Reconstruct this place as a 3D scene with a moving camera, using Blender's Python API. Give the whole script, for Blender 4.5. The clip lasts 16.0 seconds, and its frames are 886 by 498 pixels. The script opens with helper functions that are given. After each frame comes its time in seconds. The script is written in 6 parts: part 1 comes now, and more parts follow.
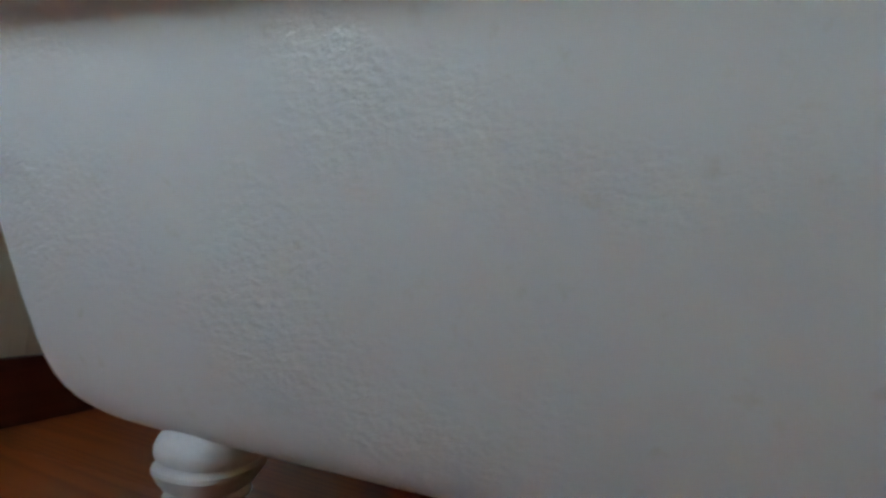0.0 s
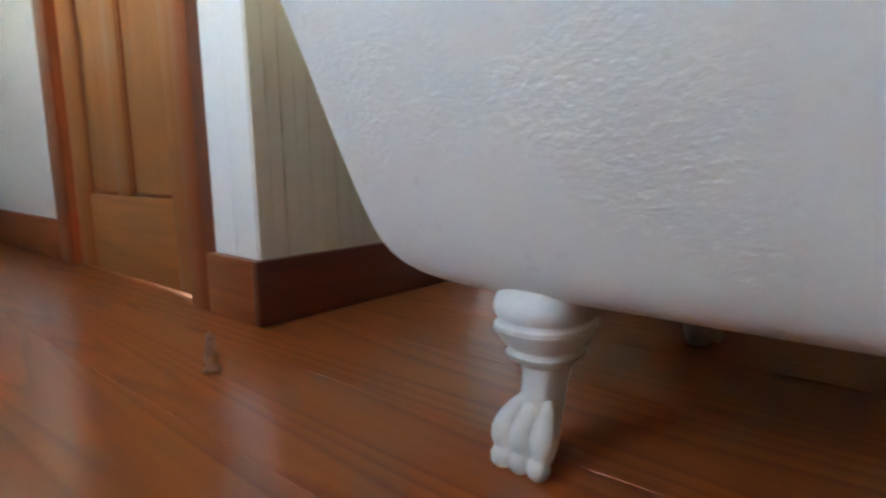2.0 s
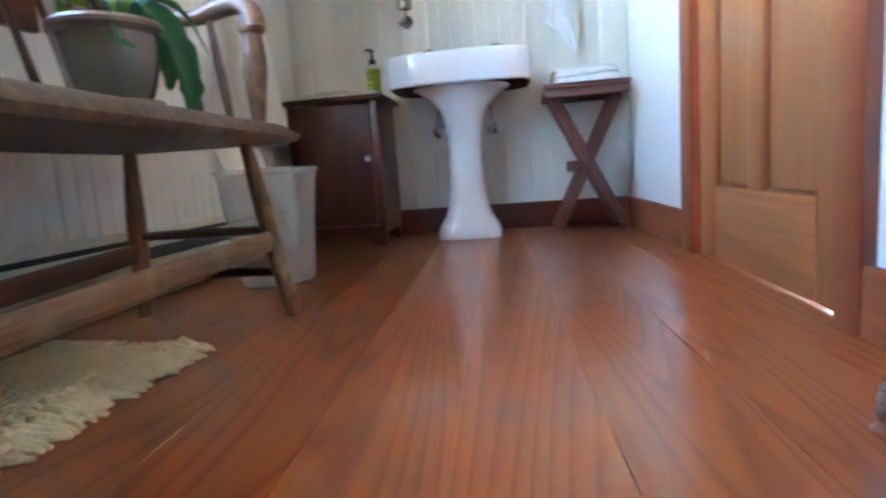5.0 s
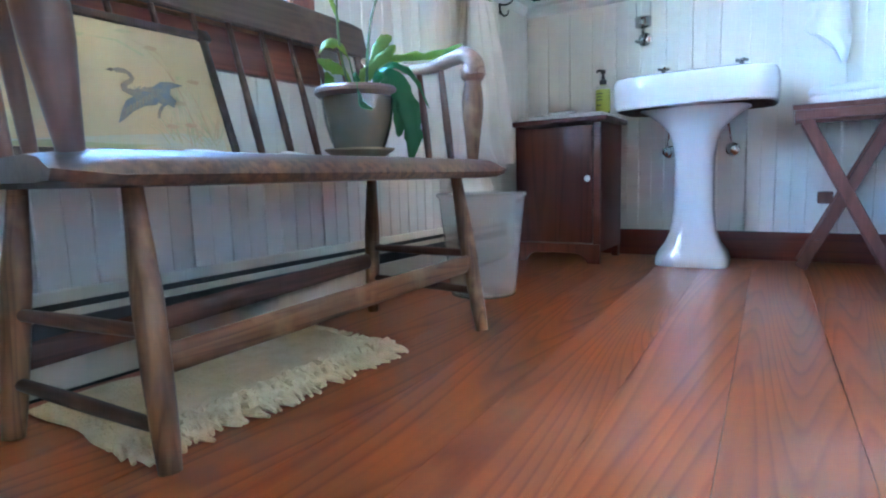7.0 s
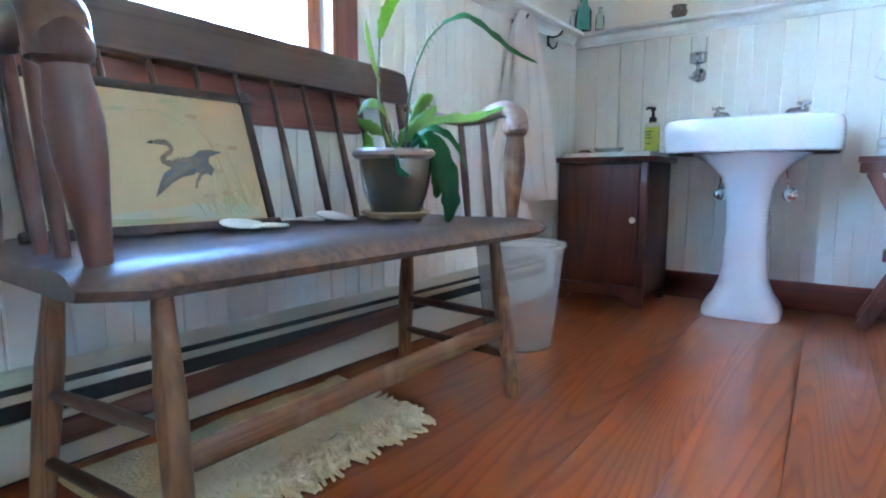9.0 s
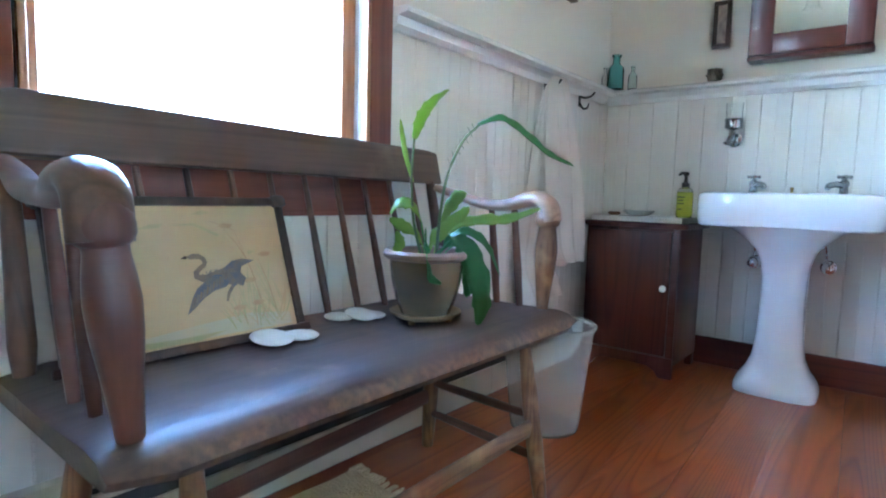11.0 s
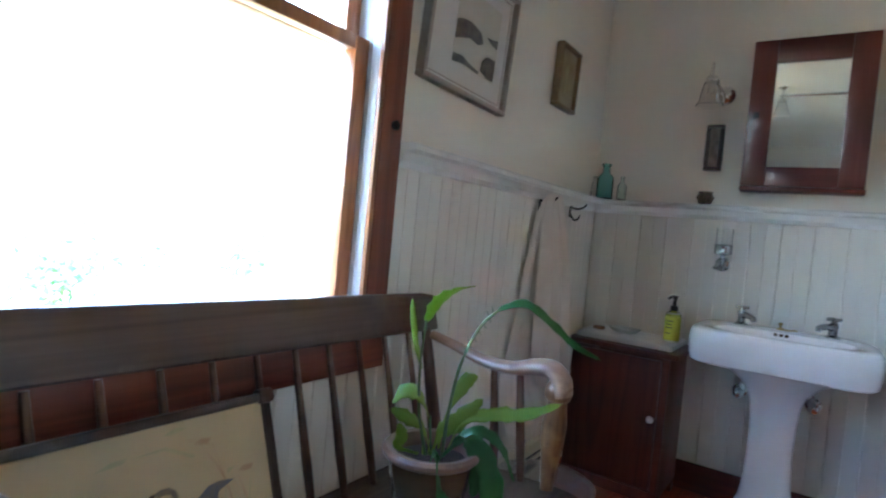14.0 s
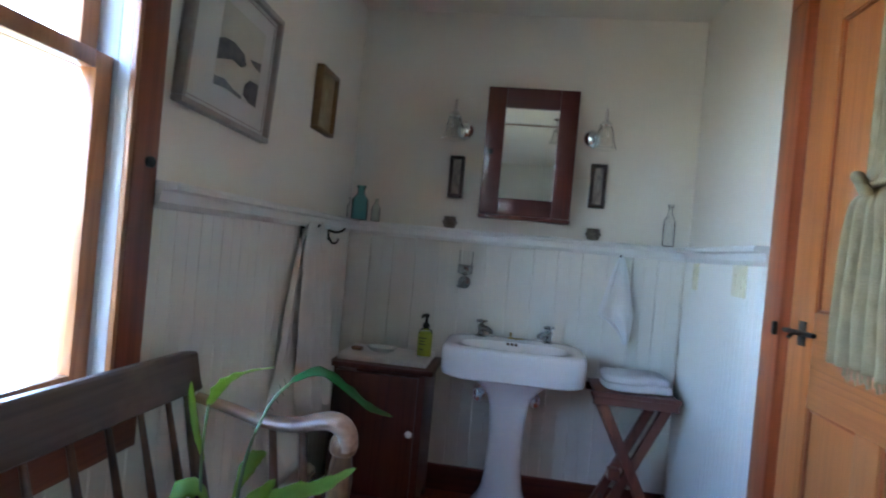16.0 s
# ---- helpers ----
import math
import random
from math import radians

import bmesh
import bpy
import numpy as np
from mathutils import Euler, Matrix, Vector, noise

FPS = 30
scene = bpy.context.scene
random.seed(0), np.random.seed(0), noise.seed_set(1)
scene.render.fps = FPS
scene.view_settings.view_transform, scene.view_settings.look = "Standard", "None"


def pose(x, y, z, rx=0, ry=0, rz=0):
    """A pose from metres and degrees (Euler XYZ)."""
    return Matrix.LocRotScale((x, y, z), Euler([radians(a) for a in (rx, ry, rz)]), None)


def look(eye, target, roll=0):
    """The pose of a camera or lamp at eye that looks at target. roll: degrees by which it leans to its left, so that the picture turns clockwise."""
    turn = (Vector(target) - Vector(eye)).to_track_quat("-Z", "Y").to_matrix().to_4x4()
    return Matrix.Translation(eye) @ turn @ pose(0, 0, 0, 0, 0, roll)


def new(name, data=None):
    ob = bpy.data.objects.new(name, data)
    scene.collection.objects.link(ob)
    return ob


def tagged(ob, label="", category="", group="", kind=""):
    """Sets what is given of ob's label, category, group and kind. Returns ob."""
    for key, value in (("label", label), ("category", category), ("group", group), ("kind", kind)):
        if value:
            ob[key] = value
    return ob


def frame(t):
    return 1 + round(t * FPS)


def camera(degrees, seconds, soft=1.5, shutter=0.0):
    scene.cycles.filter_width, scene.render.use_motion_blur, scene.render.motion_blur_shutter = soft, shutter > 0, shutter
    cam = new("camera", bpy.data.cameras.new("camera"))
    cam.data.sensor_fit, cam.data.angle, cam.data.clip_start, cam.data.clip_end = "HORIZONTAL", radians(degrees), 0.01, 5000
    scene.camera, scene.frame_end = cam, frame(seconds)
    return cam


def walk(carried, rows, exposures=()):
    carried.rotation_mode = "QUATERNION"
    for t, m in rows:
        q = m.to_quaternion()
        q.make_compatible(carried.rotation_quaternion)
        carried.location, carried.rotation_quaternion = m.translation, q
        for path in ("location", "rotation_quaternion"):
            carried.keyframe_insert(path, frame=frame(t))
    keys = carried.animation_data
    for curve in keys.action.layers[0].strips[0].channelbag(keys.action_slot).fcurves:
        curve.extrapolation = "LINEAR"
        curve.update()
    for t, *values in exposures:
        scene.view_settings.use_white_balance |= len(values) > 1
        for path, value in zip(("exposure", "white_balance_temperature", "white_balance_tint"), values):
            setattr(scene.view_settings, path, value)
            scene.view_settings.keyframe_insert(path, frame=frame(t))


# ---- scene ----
cam = camera(76.4, 16.0, soft=2.0, shutter=0.5)
EXPOSURES = [(0, 5.12, 9500, 7), (1.5, 5.78, 9700, 9), (3.5, 6.42, 9300, 16), (5, 6.97, 6050, 9), (7.5, 7.3, 4980, 4),
             (10.5, 7.12, 5200, 5), (12.5, 6.57, 5500, 6), (14, 5.95, 5800, 9), (16, 5.56, 5600, 10)]
PATH = [
    (0, (1.153, -0.086, 0.336), (3.026, 0.608, 0.404), 5.4),
    (0.5, (1.165, -0.067, 0.327), (2.96, 0.785, 0.25), 3.4),
    (1, (1.175, -0.046, 0.318), (2.893, 0.956, 0.11), 1.4),
    (1.5, (1.153, -0.015, 0.304), (2.759, 1.144, 0.023), -0.4),
    (2, (1.144, 0.016, 0.281), (2.612, 1.341, -0.017), -1.0),
    (2.5, (1.13, 0.056, 0.276), (2.435, 1.537, -0.046), -2.1),
    (3, (1.107, 0.083, 0.282), (2.198, 1.73, -0.032), -2.1),
    (3.5, (1.089, 0.102, 0.296), (1.946, 1.882, -0.014), -2.1),
    (4, (1.067, 0.124, 0.305), (1.61, 2.024, 0.002), -2.6),
    (4.5, (1.084, 0.138, 0.307), (1.208, 2.113, 0.018), -3.5),
    (5, (1.106, 0.133, 0.314), (0.835, 2.095, 0.039), -4.1),
    (5.2, (1.107, 0.126, 0.318), (0.709, 2.068, 0.049), -3.7),
    (7.3, (1.297, 0.073, 0.423), (0.192, 1.722, 0.179), -1.5),
    (7.5, (1.3, 0.085, 0.434), (0.18, 1.724, 0.19), -1.3),
    (8, (1.283, 0.11, 0.472), (0.141, 1.733, 0.224), -0.6),
    (10.5, (1.239, 0.14, 0.709), (0.005, 1.7, 0.503), 1.0),
    (11, (1.213, 0.148, 0.764), (-0.032, 1.702, 0.573), 1.6),
    (11.5, (1.184, 0.158, 0.816), (-0.069, 1.708, 0.645), 2.4),
    (12, (1.155, 0.157, 0.863), (-0.101, 1.706, 0.712), 3.2),
    (12.5, (1.121, 0.156, 0.906), (-0.135, 1.707, 0.771), 4.2),
    (13, (1.083, 0.166, 0.964), (-0.165, 1.725, 0.848), 4.8),
    (13.5, (1.04, 0.182, 1.024), (-0.177, 1.766, 0.924), 5.1),
    (14, (0.985, 0.193, 1.086), (-0.133, 1.85, 1.017), 5.4),
    (14.5, (0.934, 0.202, 1.136), (0.002, 1.972, 1.106), 5.7),
    (15, (0.885, 0.204, 1.175), (0.187, 2.078, 1.175), 5.8),
    (15.5, (0.862, 0.202, 1.204), (0.418, 2.152, 1.225), 5.5),
    (16, (0.837, 0.183, 1.219), (0.592, 2.168, 1.208), 5.2),
]
walk(cam, [(t, look(eye, target, roll)) for t, eye, target, roll in PATH], EXPOSURES)


# ---------------------------------------------------------------- light
world = bpy.data.worlds.new("sky_world")
scene.world = world
world.use_nodes = True
wn, wl = world.node_tree.nodes, world.node_tree.links
sky = wn.new("ShaderNodeTexSky")
sky.sky_type = "NISHITA"
sky.sun_disc = False
sky.sun_elevation = radians(48)
sky.sun_rotation = radians(125)
sky.air_density, sky.dust_density, sky.ozone_density = 1.0, 0.9, 2.2
wn["Background"].inputs["Strength"].default_value = 0.15
wl.new(sky.outputs["Color"], wn["Background"].inputs["Color"])

sun_data = bpy.data.lights.new("sun", "SUN")
sun_data.energy, sun_data.angle, sun_data.color = 3.2, radians(0.5), (1.0, 0.93, 0.84)
sun = new("sun", sun_data)
SUN_WAY = Vector((math.sin(radians(125)) * math.cos(radians(48)), math.cos(radians(125)) * math.cos(radians(48)), math.sin(radians(48))))
sun.matrix_world = look(SUN_WAY * 30, (0, 0, 0))


# ---------------------------------------------------------------- helpers
def thing(name, base, label, category, group="", kind=""):
    """An empty at the base of a thing, which its parts hang under."""
    ob = new(name)
    ob.location = base
    ob.empty_display_size = 0.05
    return tagged(ob, label, category, group, kind)


def part(name, bm, material, parent=None, label="", smooth=True):
    """Links a bmesh (in world coordinates) as one mesh object under its thing or part."""
    mesh = bpy.data.meshes.new(name)
    bmesh.ops.recalc_face_normals(bm, faces=bm.faces)
    if smooth:
        for f in bm.faces:
            f.smooth = True
        for e in bm.edges:
            if len(e.link_faces) == 2 and e.calc_face_angle(0) > radians(38):
                e.smooth = False
    bm.to_mesh(mesh)
    bm.free()
    mesh.materials.append(material)
    ob = new(name, mesh)
    if parent is not None:
        ob.parent = parent
        if parent.type == "EMPTY":
            ob.matrix_parent_inverse = Matrix.Translation(-Vector(parent.location))
    if label:
        ob["label"] = label
    return ob


def solid(name, bm, material, label, category, group="", kind="", smooth=True):
    """A top-level thing that is one mesh."""
    return tagged(part(name, bm, material, None, "", smooth), label, category, group, kind)


def box(x0, x1, y0, y1, z0, z1, bevel=0.0, seg=2, bm=None):
    own = bm or bmesh.new()
    made = bmesh.ops.create_cube(own, size=1.0)["verts"]
    for v in made:
        v.co = Vector((x0 + (v.co.x + 0.5) * (x1 - x0), y0 + (v.co.y + 0.5) * (y1 - y0), z0 + (v.co.z + 0.5) * (z1 - z0)))
    if bevel > 0:
        edges = list({e for v in made for e in v.link_edges})
        bmesh.ops.bevel(own, geom=edges, offset=bevel, segments=seg, affect="EDGES", profile=0.5)
    return own


def rings(loops, close=True, cap=(True, True), bm=None):
    """Skins a list of loops of points, each with the same count."""
    own = bm or bmesh.new()
    rows = [[own.verts.new(p) for p in loop] for loop in loops]
    n = len(rows[0])
    for a, b in zip(rows, rows[1:]):
        for i in range(n if close else n - 1):
            j = (i + 1) % n
            own.faces.new((a[i], a[j], b[j], b[i]))
    if cap[0]:
        own.faces.new(list(reversed(rows[0])))
    if cap[1]:
        own.faces.new(rows[-1])
    return own


def lathe(profile, seg=24, at=(0, 0, 0), turn=None, cap=(True, True), bm=None):
    """Turns a profile of (radius, height) about the local z axis."""
    m = Matrix.Translation(at) @ (turn.to_4x4() if turn else Matrix())
    loops = []
    for r, z in profile:
        loops.append([m @ Vector((r * math.cos(2 * math.pi * k / seg), r * math.sin(2 * math.pi * k / seg), z)) for k in range(seg)])
    return rings(loops, True, cap, bm)


def smooth_path(points, n=8):
    """A Catmull-Rom line through points."""
    pts = [Vector(p) for p in points]
    ext = [2 * pts[0] - pts[1], *pts, 2 * pts[-1] - pts[-2]]
    out = []
    for i in range(len(pts) - 1):
        p0, p1, p2, p3 = ext[i : i + 4]
        for k in range(n):
            t = k / n
            out.append(0.5 * (2 * p1 + (p2 - p0) * t + (2 * p0 - 5 * p1 + 4 * p2 - p3) * t * t + (3 * p1 - p0 - 3 * p2 + p3) * t ** 3))
    return [*out, pts[-1]]


def ease(values, n=8):
    """Values eased along as smooth_path eases points."""
    return [v.x for v in smooth_path([(a, 0, 0) for a in values], n)]


def tube(points, radii, seg=10, flat=(1.0, 1.0), up=(0, 0, 1), bm=None, cap=(True, True)):
    """A round or flattened bar along a line of points."""
    pts = [Vector(p) for p in points]
    if not hasattr(radii, "__len__"):
        radii = [radii] * len(pts)
    loops = []
    for i, p in enumerate(pts):
        along = (pts[min(i + 1, len(pts) - 1)] - pts[max(i - 1, 0)]).normalized()
        ref = Vector(up) if abs(along.dot(Vector(up))) < 0.95 else Vector((1, 0, 0))
        side = along.cross(ref).normalized()
        over = side.cross(along).normalized()
        loops.append([p + radii[i] * (flat[0] * math.cos(2 * math.pi * k / seg) * side + flat[1] * math.sin(2 * math.pi * k / seg) * over) for k in range(seg)])
    return rings(loops, True, cap, bm)


def turned(a, b, profile, seg=14, bm=None):
    """A turned stick from a to b; profile is (share of the way, radius)."""
    a, b = Vector(a), Vector(b)
    turn = (b - a).to_track_quat("Z", "Y").to_matrix()
    return lathe([(r, s * (b - a).length) for s, r in profile], seg, a, turn, (True, True), bm)


def plan_loop(cx, cy, hx, hy, z, power=4.0, n=40):
    """A rounded rectangle (a superellipse) at height z."""
    out = []
    for k in range(n):
        a = 2 * math.pi * k / n
        c, s = math.cos(a), math.sin(a)
        out.append(Vector((cx + hx * math.copysign(abs(c) ** (2 / power), c), cy + hy * math.copysign(abs(s) ** (2 / power), s), z)))
    return out


def outline_slab(points, axis, lo, hi, bevel=0.0):
    """A slab with an outline given in the plane across the axis."""
    def place(a, b, d):
        return {"x": (d, a, b), "y": (a, d, b), "z": (a, b, d)}[axis]
    bm = rings([[Vector(place(a, b, lo)) for a, b in points], [Vector(place(a, b, hi)) for a, b in points]])
    if bevel:
        edges = [e for e in bm.edges if len(e.link_faces) == 2 and e.calc_face_angle(0) > 1.0]
        bmesh.ops.bevel(bm, geom=edges, offset=bevel, segments=2, affect="EDGES")
    return bm


# ---------------------------------------------------------------- materials
def material(name, color=(0.8, 0.8, 0.8), rough=0.5, metal=0.0, second=None, size=6.0, mix=0.5, bump=0.0, bump_size=80.0, spec=0.5, coat=0.0,
             stretch=(1, 1, 1), spread=0.12, patch=None):
    """A plain surface whose colour drifts to a second one in patches, with fine relief and uneven gloss."""
    m = bpy.data.materials.new(name)
    m.use_nodes = True
    nt = m.node_tree
    b = nt.nodes["Principled BSDF"]
    b.inputs["Roughness"].default_value, b.inputs["Metallic"].default_value = rough, metal
    b.inputs["Specular IOR Level"].default_value, b.inputs["Coat Weight"].default_value = spec, coat
    tc, mp = nt.nodes.new("ShaderNodeTexCoord"), nt.nodes.new("ShaderNodeMapping")
    mp.inputs["Scale"].default_value = stretch
    nt.links.new(tc.outputs["Object"], mp.inputs["Vector"])
    large, fine = nt.nodes.new("ShaderNodeTexNoise"), nt.nodes.new("ShaderNodeTexNoise")
    large.inputs["Scale"].default_value, large.inputs["Detail"].default_value = size, 5
    fine.inputs["Scale"].default_value, fine.inputs["Detail"].default_value = bump_size, 3
    for n in (large, fine):
        nt.links.new(mp.outputs["Vector"], n.inputs["Vector"])
    ramp = nt.nodes.new("ShaderNodeValToRGB")
    ramp.color_ramp.elements[0].position, ramp.color_ramp.elements[1].position = (patch or (0.35, 0.7))
    second = second or tuple(c * 0.82 for c in color)
    mixed = tuple(c * (1 - mix) + d * mix for c, d in zip(color, second))
    ramp.color_ramp.elements[0].color, ramp.color_ramp.elements[1].color = (*color, 1), (*mixed, 1)
    nt.links.new(large.outputs["Fac"], ramp.inputs["Fac"])
    nt.links.new(ramp.outputs["Color"], b.inputs["Base Color"])
    gloss = nt.nodes.new("ShaderNodeMapRange")
    gloss.inputs["To Min"].default_value, gloss.inputs["To Max"].default_value = (max(0.29, rough - spread), min(1.0, rough + spread)) if rough > 0.29 else (max(0.02, rough - spread), min(0.26, rough + spread))
    nt.links.new(fine.outputs["Fac"], gloss.inputs["Value"])
    nt.links.new(gloss.outputs["Result"], b.inputs["Roughness"])
    if bump:
        bp = nt.nodes.new("ShaderNodeBump")
        bp.inputs["Strength"].default_value, bp.inputs["Distance"].default_value = 1.0, bump
        nt.links.new(fine.outputs["Fac"], bp.inputs["Height"])
        nt.links.new(bp.outputs["Normal"], b.inputs["Normal"])
    return m


def wood(name, light, dark, wear=None, along="y", rough=0.35, lines=11.0, size=5.0, bump=0.0004, contrast=1.0, coat=0.0, knots=0.0, ring=0.75, draw=0.06, tones=(0.78, 1.15)):
    """Wood whose grain runs along an axis: contour lines of a drawn-out noise, fine pores, patches of wear, and a chance tone for each piece."""
    m = bpy.data.materials.new(name)
    m.use_nodes = True
    nt = m.node_tree
    N, L = nt.nodes.new, nt.links.new
    b = nt.nodes["Principled BSDF"]
    b.inputs["Coat Weight"].default_value, b.inputs["Coat Roughness"].default_value = coat, 0.12
    tc, info = N("ShaderNodeTexCoord"), N("ShaderNodeObjectInfo")
    shift = N("ShaderNodeVectorMath")
    shift.operation = "MULTIPLY"
    comb = N("ShaderNodeCombineXYZ")
    for k in range(3):
        L(info.outputs["Random"], comb.inputs[k])
    L(comb.outputs["Vector"], shift.inputs[0])
    shift.inputs[1].default_value = (7.3, 13.1, 5.7)
    add = N("ShaderNodeVectorMath")
    L(tc.outputs["Object"], add.inputs[0])
    L(shift.outputs["Vector"], add.inputs[1])
    mp = N("ShaderNodeMapping")
    s = {"x": (draw, 1, 1), "y": (1, draw, 1), "z": (1, 1, draw)}[along]
    mp.inputs["Scale"].default_value = s
    L(add.outputs["Vector"], mp.inputs["Vector"])
    big = N("ShaderNodeTexNoise")
    big.inputs["Scale"].default_value, big.inputs["Detail"].default_value, big.inputs["Roughness"].default_value = size, 0.6, 0.35
    big.inputs["Distortion"].default_value = 0.25
    L(mp.outputs["Vector"], big.inputs["Vector"])
    mul, ping = N("ShaderNodeMath"), N("ShaderNodeMath")
    mul.operation, ping.operation = "MULTIPLY", "FRACT"
    mul.inputs[1].default_value = lines
    L(big.outputs["Fac"], mul.inputs[0])
    L(mul.outputs["Value"], ping.inputs[0])
    ramp = N("ShaderNodeValToRGB")
    e = ramp.color_ramp.elements
    e[0].position, e[1].position = 0.0, 1.0
    mid = tuple(a * (1 - ring) + d * ring for a, d in zip(light, dark))
    e[0].color, e[1].color = (*light, 1), (*light, 1)
    e.new(0.55).color = (*tuple(a * (1 - 0.3 * ring) + d * 0.3 * ring for a, d in zip(light, dark)), 1)
    e.new(0.80).color = (*mid, 1)
    L(ping.outputs["Value"], ramp.inputs["Fac"])
    pores = N("ShaderNodeTexNoise")
    pores.inputs["Scale"].default_value, pores.inputs["Detail"].default_value = 90.0, 4.0
    mp2 = N("ShaderNodeMapping")
    mp2.inputs["Scale"].default_value = {"x": (0.04, 1, 1), "y": (1, 0.04, 1), "z": (1, 1, 0.04)}[along]
    L(add.outputs["Vector"], mp2.inputs["Vector"])
    L(mp2.outputs["Vector"], pores.inputs["Vector"])
    tone = N("ShaderNodeMix")
    tone.data_type, tone.blend_type = "RGBA", "MULTIPLY"
    pr = N("ShaderNodeValToRGB")
    pr.color_ramp.elements[0].color, pr.color_ramp.elements[1].color = (0.55, 0.5, 0.47, 1), (1.1, 1.1, 1.1, 1)
    pr.color_ramp.elements[0].position, pr.color_ramp.elements[1].position = 0.3, 0.62
    L(pores.outputs["Fac"], pr.inputs["Fac"])
    tone.inputs["Factor"].default_value = 0.55 * contrast
    L(ramp.outputs["Color"], tone.inputs["A"])
    L(pr.outputs["Color"], tone.inputs["B"])
    hue = N("ShaderNodeHueSaturation")
    vary = N("ShaderNodeMapRange")
    vary.inputs["To Min"].default_value, vary.inputs["To Max"].default_value = tones
    L(info.outputs["Random"], vary.inputs["Value"])
    L(vary.outputs["Result"], hue.inputs["Value"])
    L(tone.outputs["Result"], hue.inputs["Color"])
    out = hue.outputs["Color"]
    spots = N("ShaderNodeTexNoise")
    spots.inputs["Scale"].default_value, spots.inputs["Detail"].default_value = (9.0, 6.0) if wear else (2.5, 0.5)
    L(add.outputs["Vector"], spots.inputs["Vector"])
    if wear:
        wr = N("ShaderNodeValToRGB")
        wr.color_ramp.elements[0].position, wr.color_ramp.elements[1].position = 0.56, 0.72
        L(spots.outputs["Fac"], wr.inputs["Fac"])
        wm = N("ShaderNodeMix")
        wm.data_type = "RGBA"
        L(wr.outputs["Color"], wm.inputs["Factor"])
        L(out, wm.inputs["A"])
        wm.inputs["B"].default_value = (*wear, 1)
        out = wm.outputs["Result"]
    if knots:
        vo = N("ShaderNodeTexVoronoi")
        vo.inputs["Scale"].default_value = 5.0
        mp3 = N("ShaderNodeMapping")
        mp3.inputs["Scale"].default_value = {"x": (0.5, 1, 1), "y": (1, 0.5, 1), "z": (1, 1, 0.5)}[along]
        L(add.outputs["Vector"], mp3.inputs["Vector"])
        L(mp3.outputs["Vector"], vo.inputs["Vector"])
        kr = N("ShaderNodeValToRGB")
        kr.color_ramp.elements[0].position, kr.color_ramp.elements[1].position = 0.03, 0.13
        kr.color_ramp.elements[0].color, kr.color_ramp.elements[1].color = (1, 1, 1, 1), (0, 0, 0, 1)
        L(vo.outputs["Distance"], kr.inputs["Fac"])
        km = N("ShaderNodeMix")
        km.data_type = "RGBA"
        kf = N("ShaderNodeMath")
        kf.operation = "MULTIPLY"
        kf.inputs[1].default_value = knots
        L(kr.outputs["Color"], kf.inputs[0])
        L(kf.outputs["Value"], km.inputs["Factor"])
        L(out, km.inputs["A"])
        km.inputs["B"].default_value = (dark[0] * 0.6, dark[1] * 0.5, dark[2] * 0.45, 1)
        out = km.outputs["Result"]
    L(out, b.inputs["Base Color"])
    gl = N("ShaderNodeMapRange")
    gl.inputs["To Min"].default_value, gl.inputs["To Max"].default_value = max(0.29, rough - 0.05), max(0.34, rough + 0.07)
    L(spots.outputs["Fac"], gl.inputs["Value"])
    L(gl.outputs["Result"], b.inputs["Roughness"])
    bp = N("ShaderNodeBump")
    bp.inputs["Strength"].default_value, bp.inputs["Distance"].default_value = 0.6, bump
    L(pores.outputs["Fac"], bp.inputs["Height"])
    L(bp.outputs["Normal"], b.inputs["Normal"])
    return m


def glass(name, color=(1, 1, 1), rough=0.0, ior=1.45, thin=False):
    m = bpy.data.materials.new(name)
    m.use_nodes = True
    nt = m.node_tree
    b = nt.nodes["Principled BSDF"]
    b.inputs["Base Color"].default_value = (*color, 1)
    b.inputs["Transmission Weight"].default_value, b.inputs["Roughness"].default_value = 1.0, rough
    b.inputs["IOR"].default_value = 1.02 if thin else ior
    return m


WHITE_BOARD = material("white_board_paint", (0.79, 0.765, 0.70), 0.42, second=(0.70, 0.67, 0.60), size=2.0, mix=0.35, bump=0.0004, bump_size=60, stretch=(1, 1, 0.25))
PLASTER = material("white_wall_paint", (0.81, 0.765, 0.675), 0.7, second=(0.73, 0.685, 0.595), size=2.2, mix=0.5, bump=0.0006, bump_size=45)
CEILING_PAINT = material("ceiling_paint", (0.80, 0.765, 0.68), 0.75, second=(0.72, 0.685, 0.60), size=1.7, mix=0.5, bump=0.0005, bump_size=50)
WHITE_TRIM = material("white_trim_paint", (0.82, 0.81, 0.78), 0.35, second=(0.70, 0.69, 0.64), size=8, mix=0.4, bump=0.0002, bump_size=70)
WASHED_PINE = wood("washed_pine", (0.68, 0.61, 0.50), (0.60, 0.51, 0.39), None, "z", 0.5, 7, 5, 0.0002, 0.10, knots=0.5, ring=0.35, tones=(0.95, 1.04))
FLOOR_PINE = wood("floor_pine", (0.46, 0.106, 0.025), (0.24, 0.036, 0.011), None, "y", 0.33, 34, 4.8, 0.0002, 0.35, 0.75, ring=0.66, draw=0.06, tones=(0.86, 1.10))
TRIM_FIR = wood("trim_fir", (0.22, 0.064, 0.034), (0.145, 0.037, 0.019), None, "z", 0.35, 9, 7, 0.0003, 0.8, 0.2)
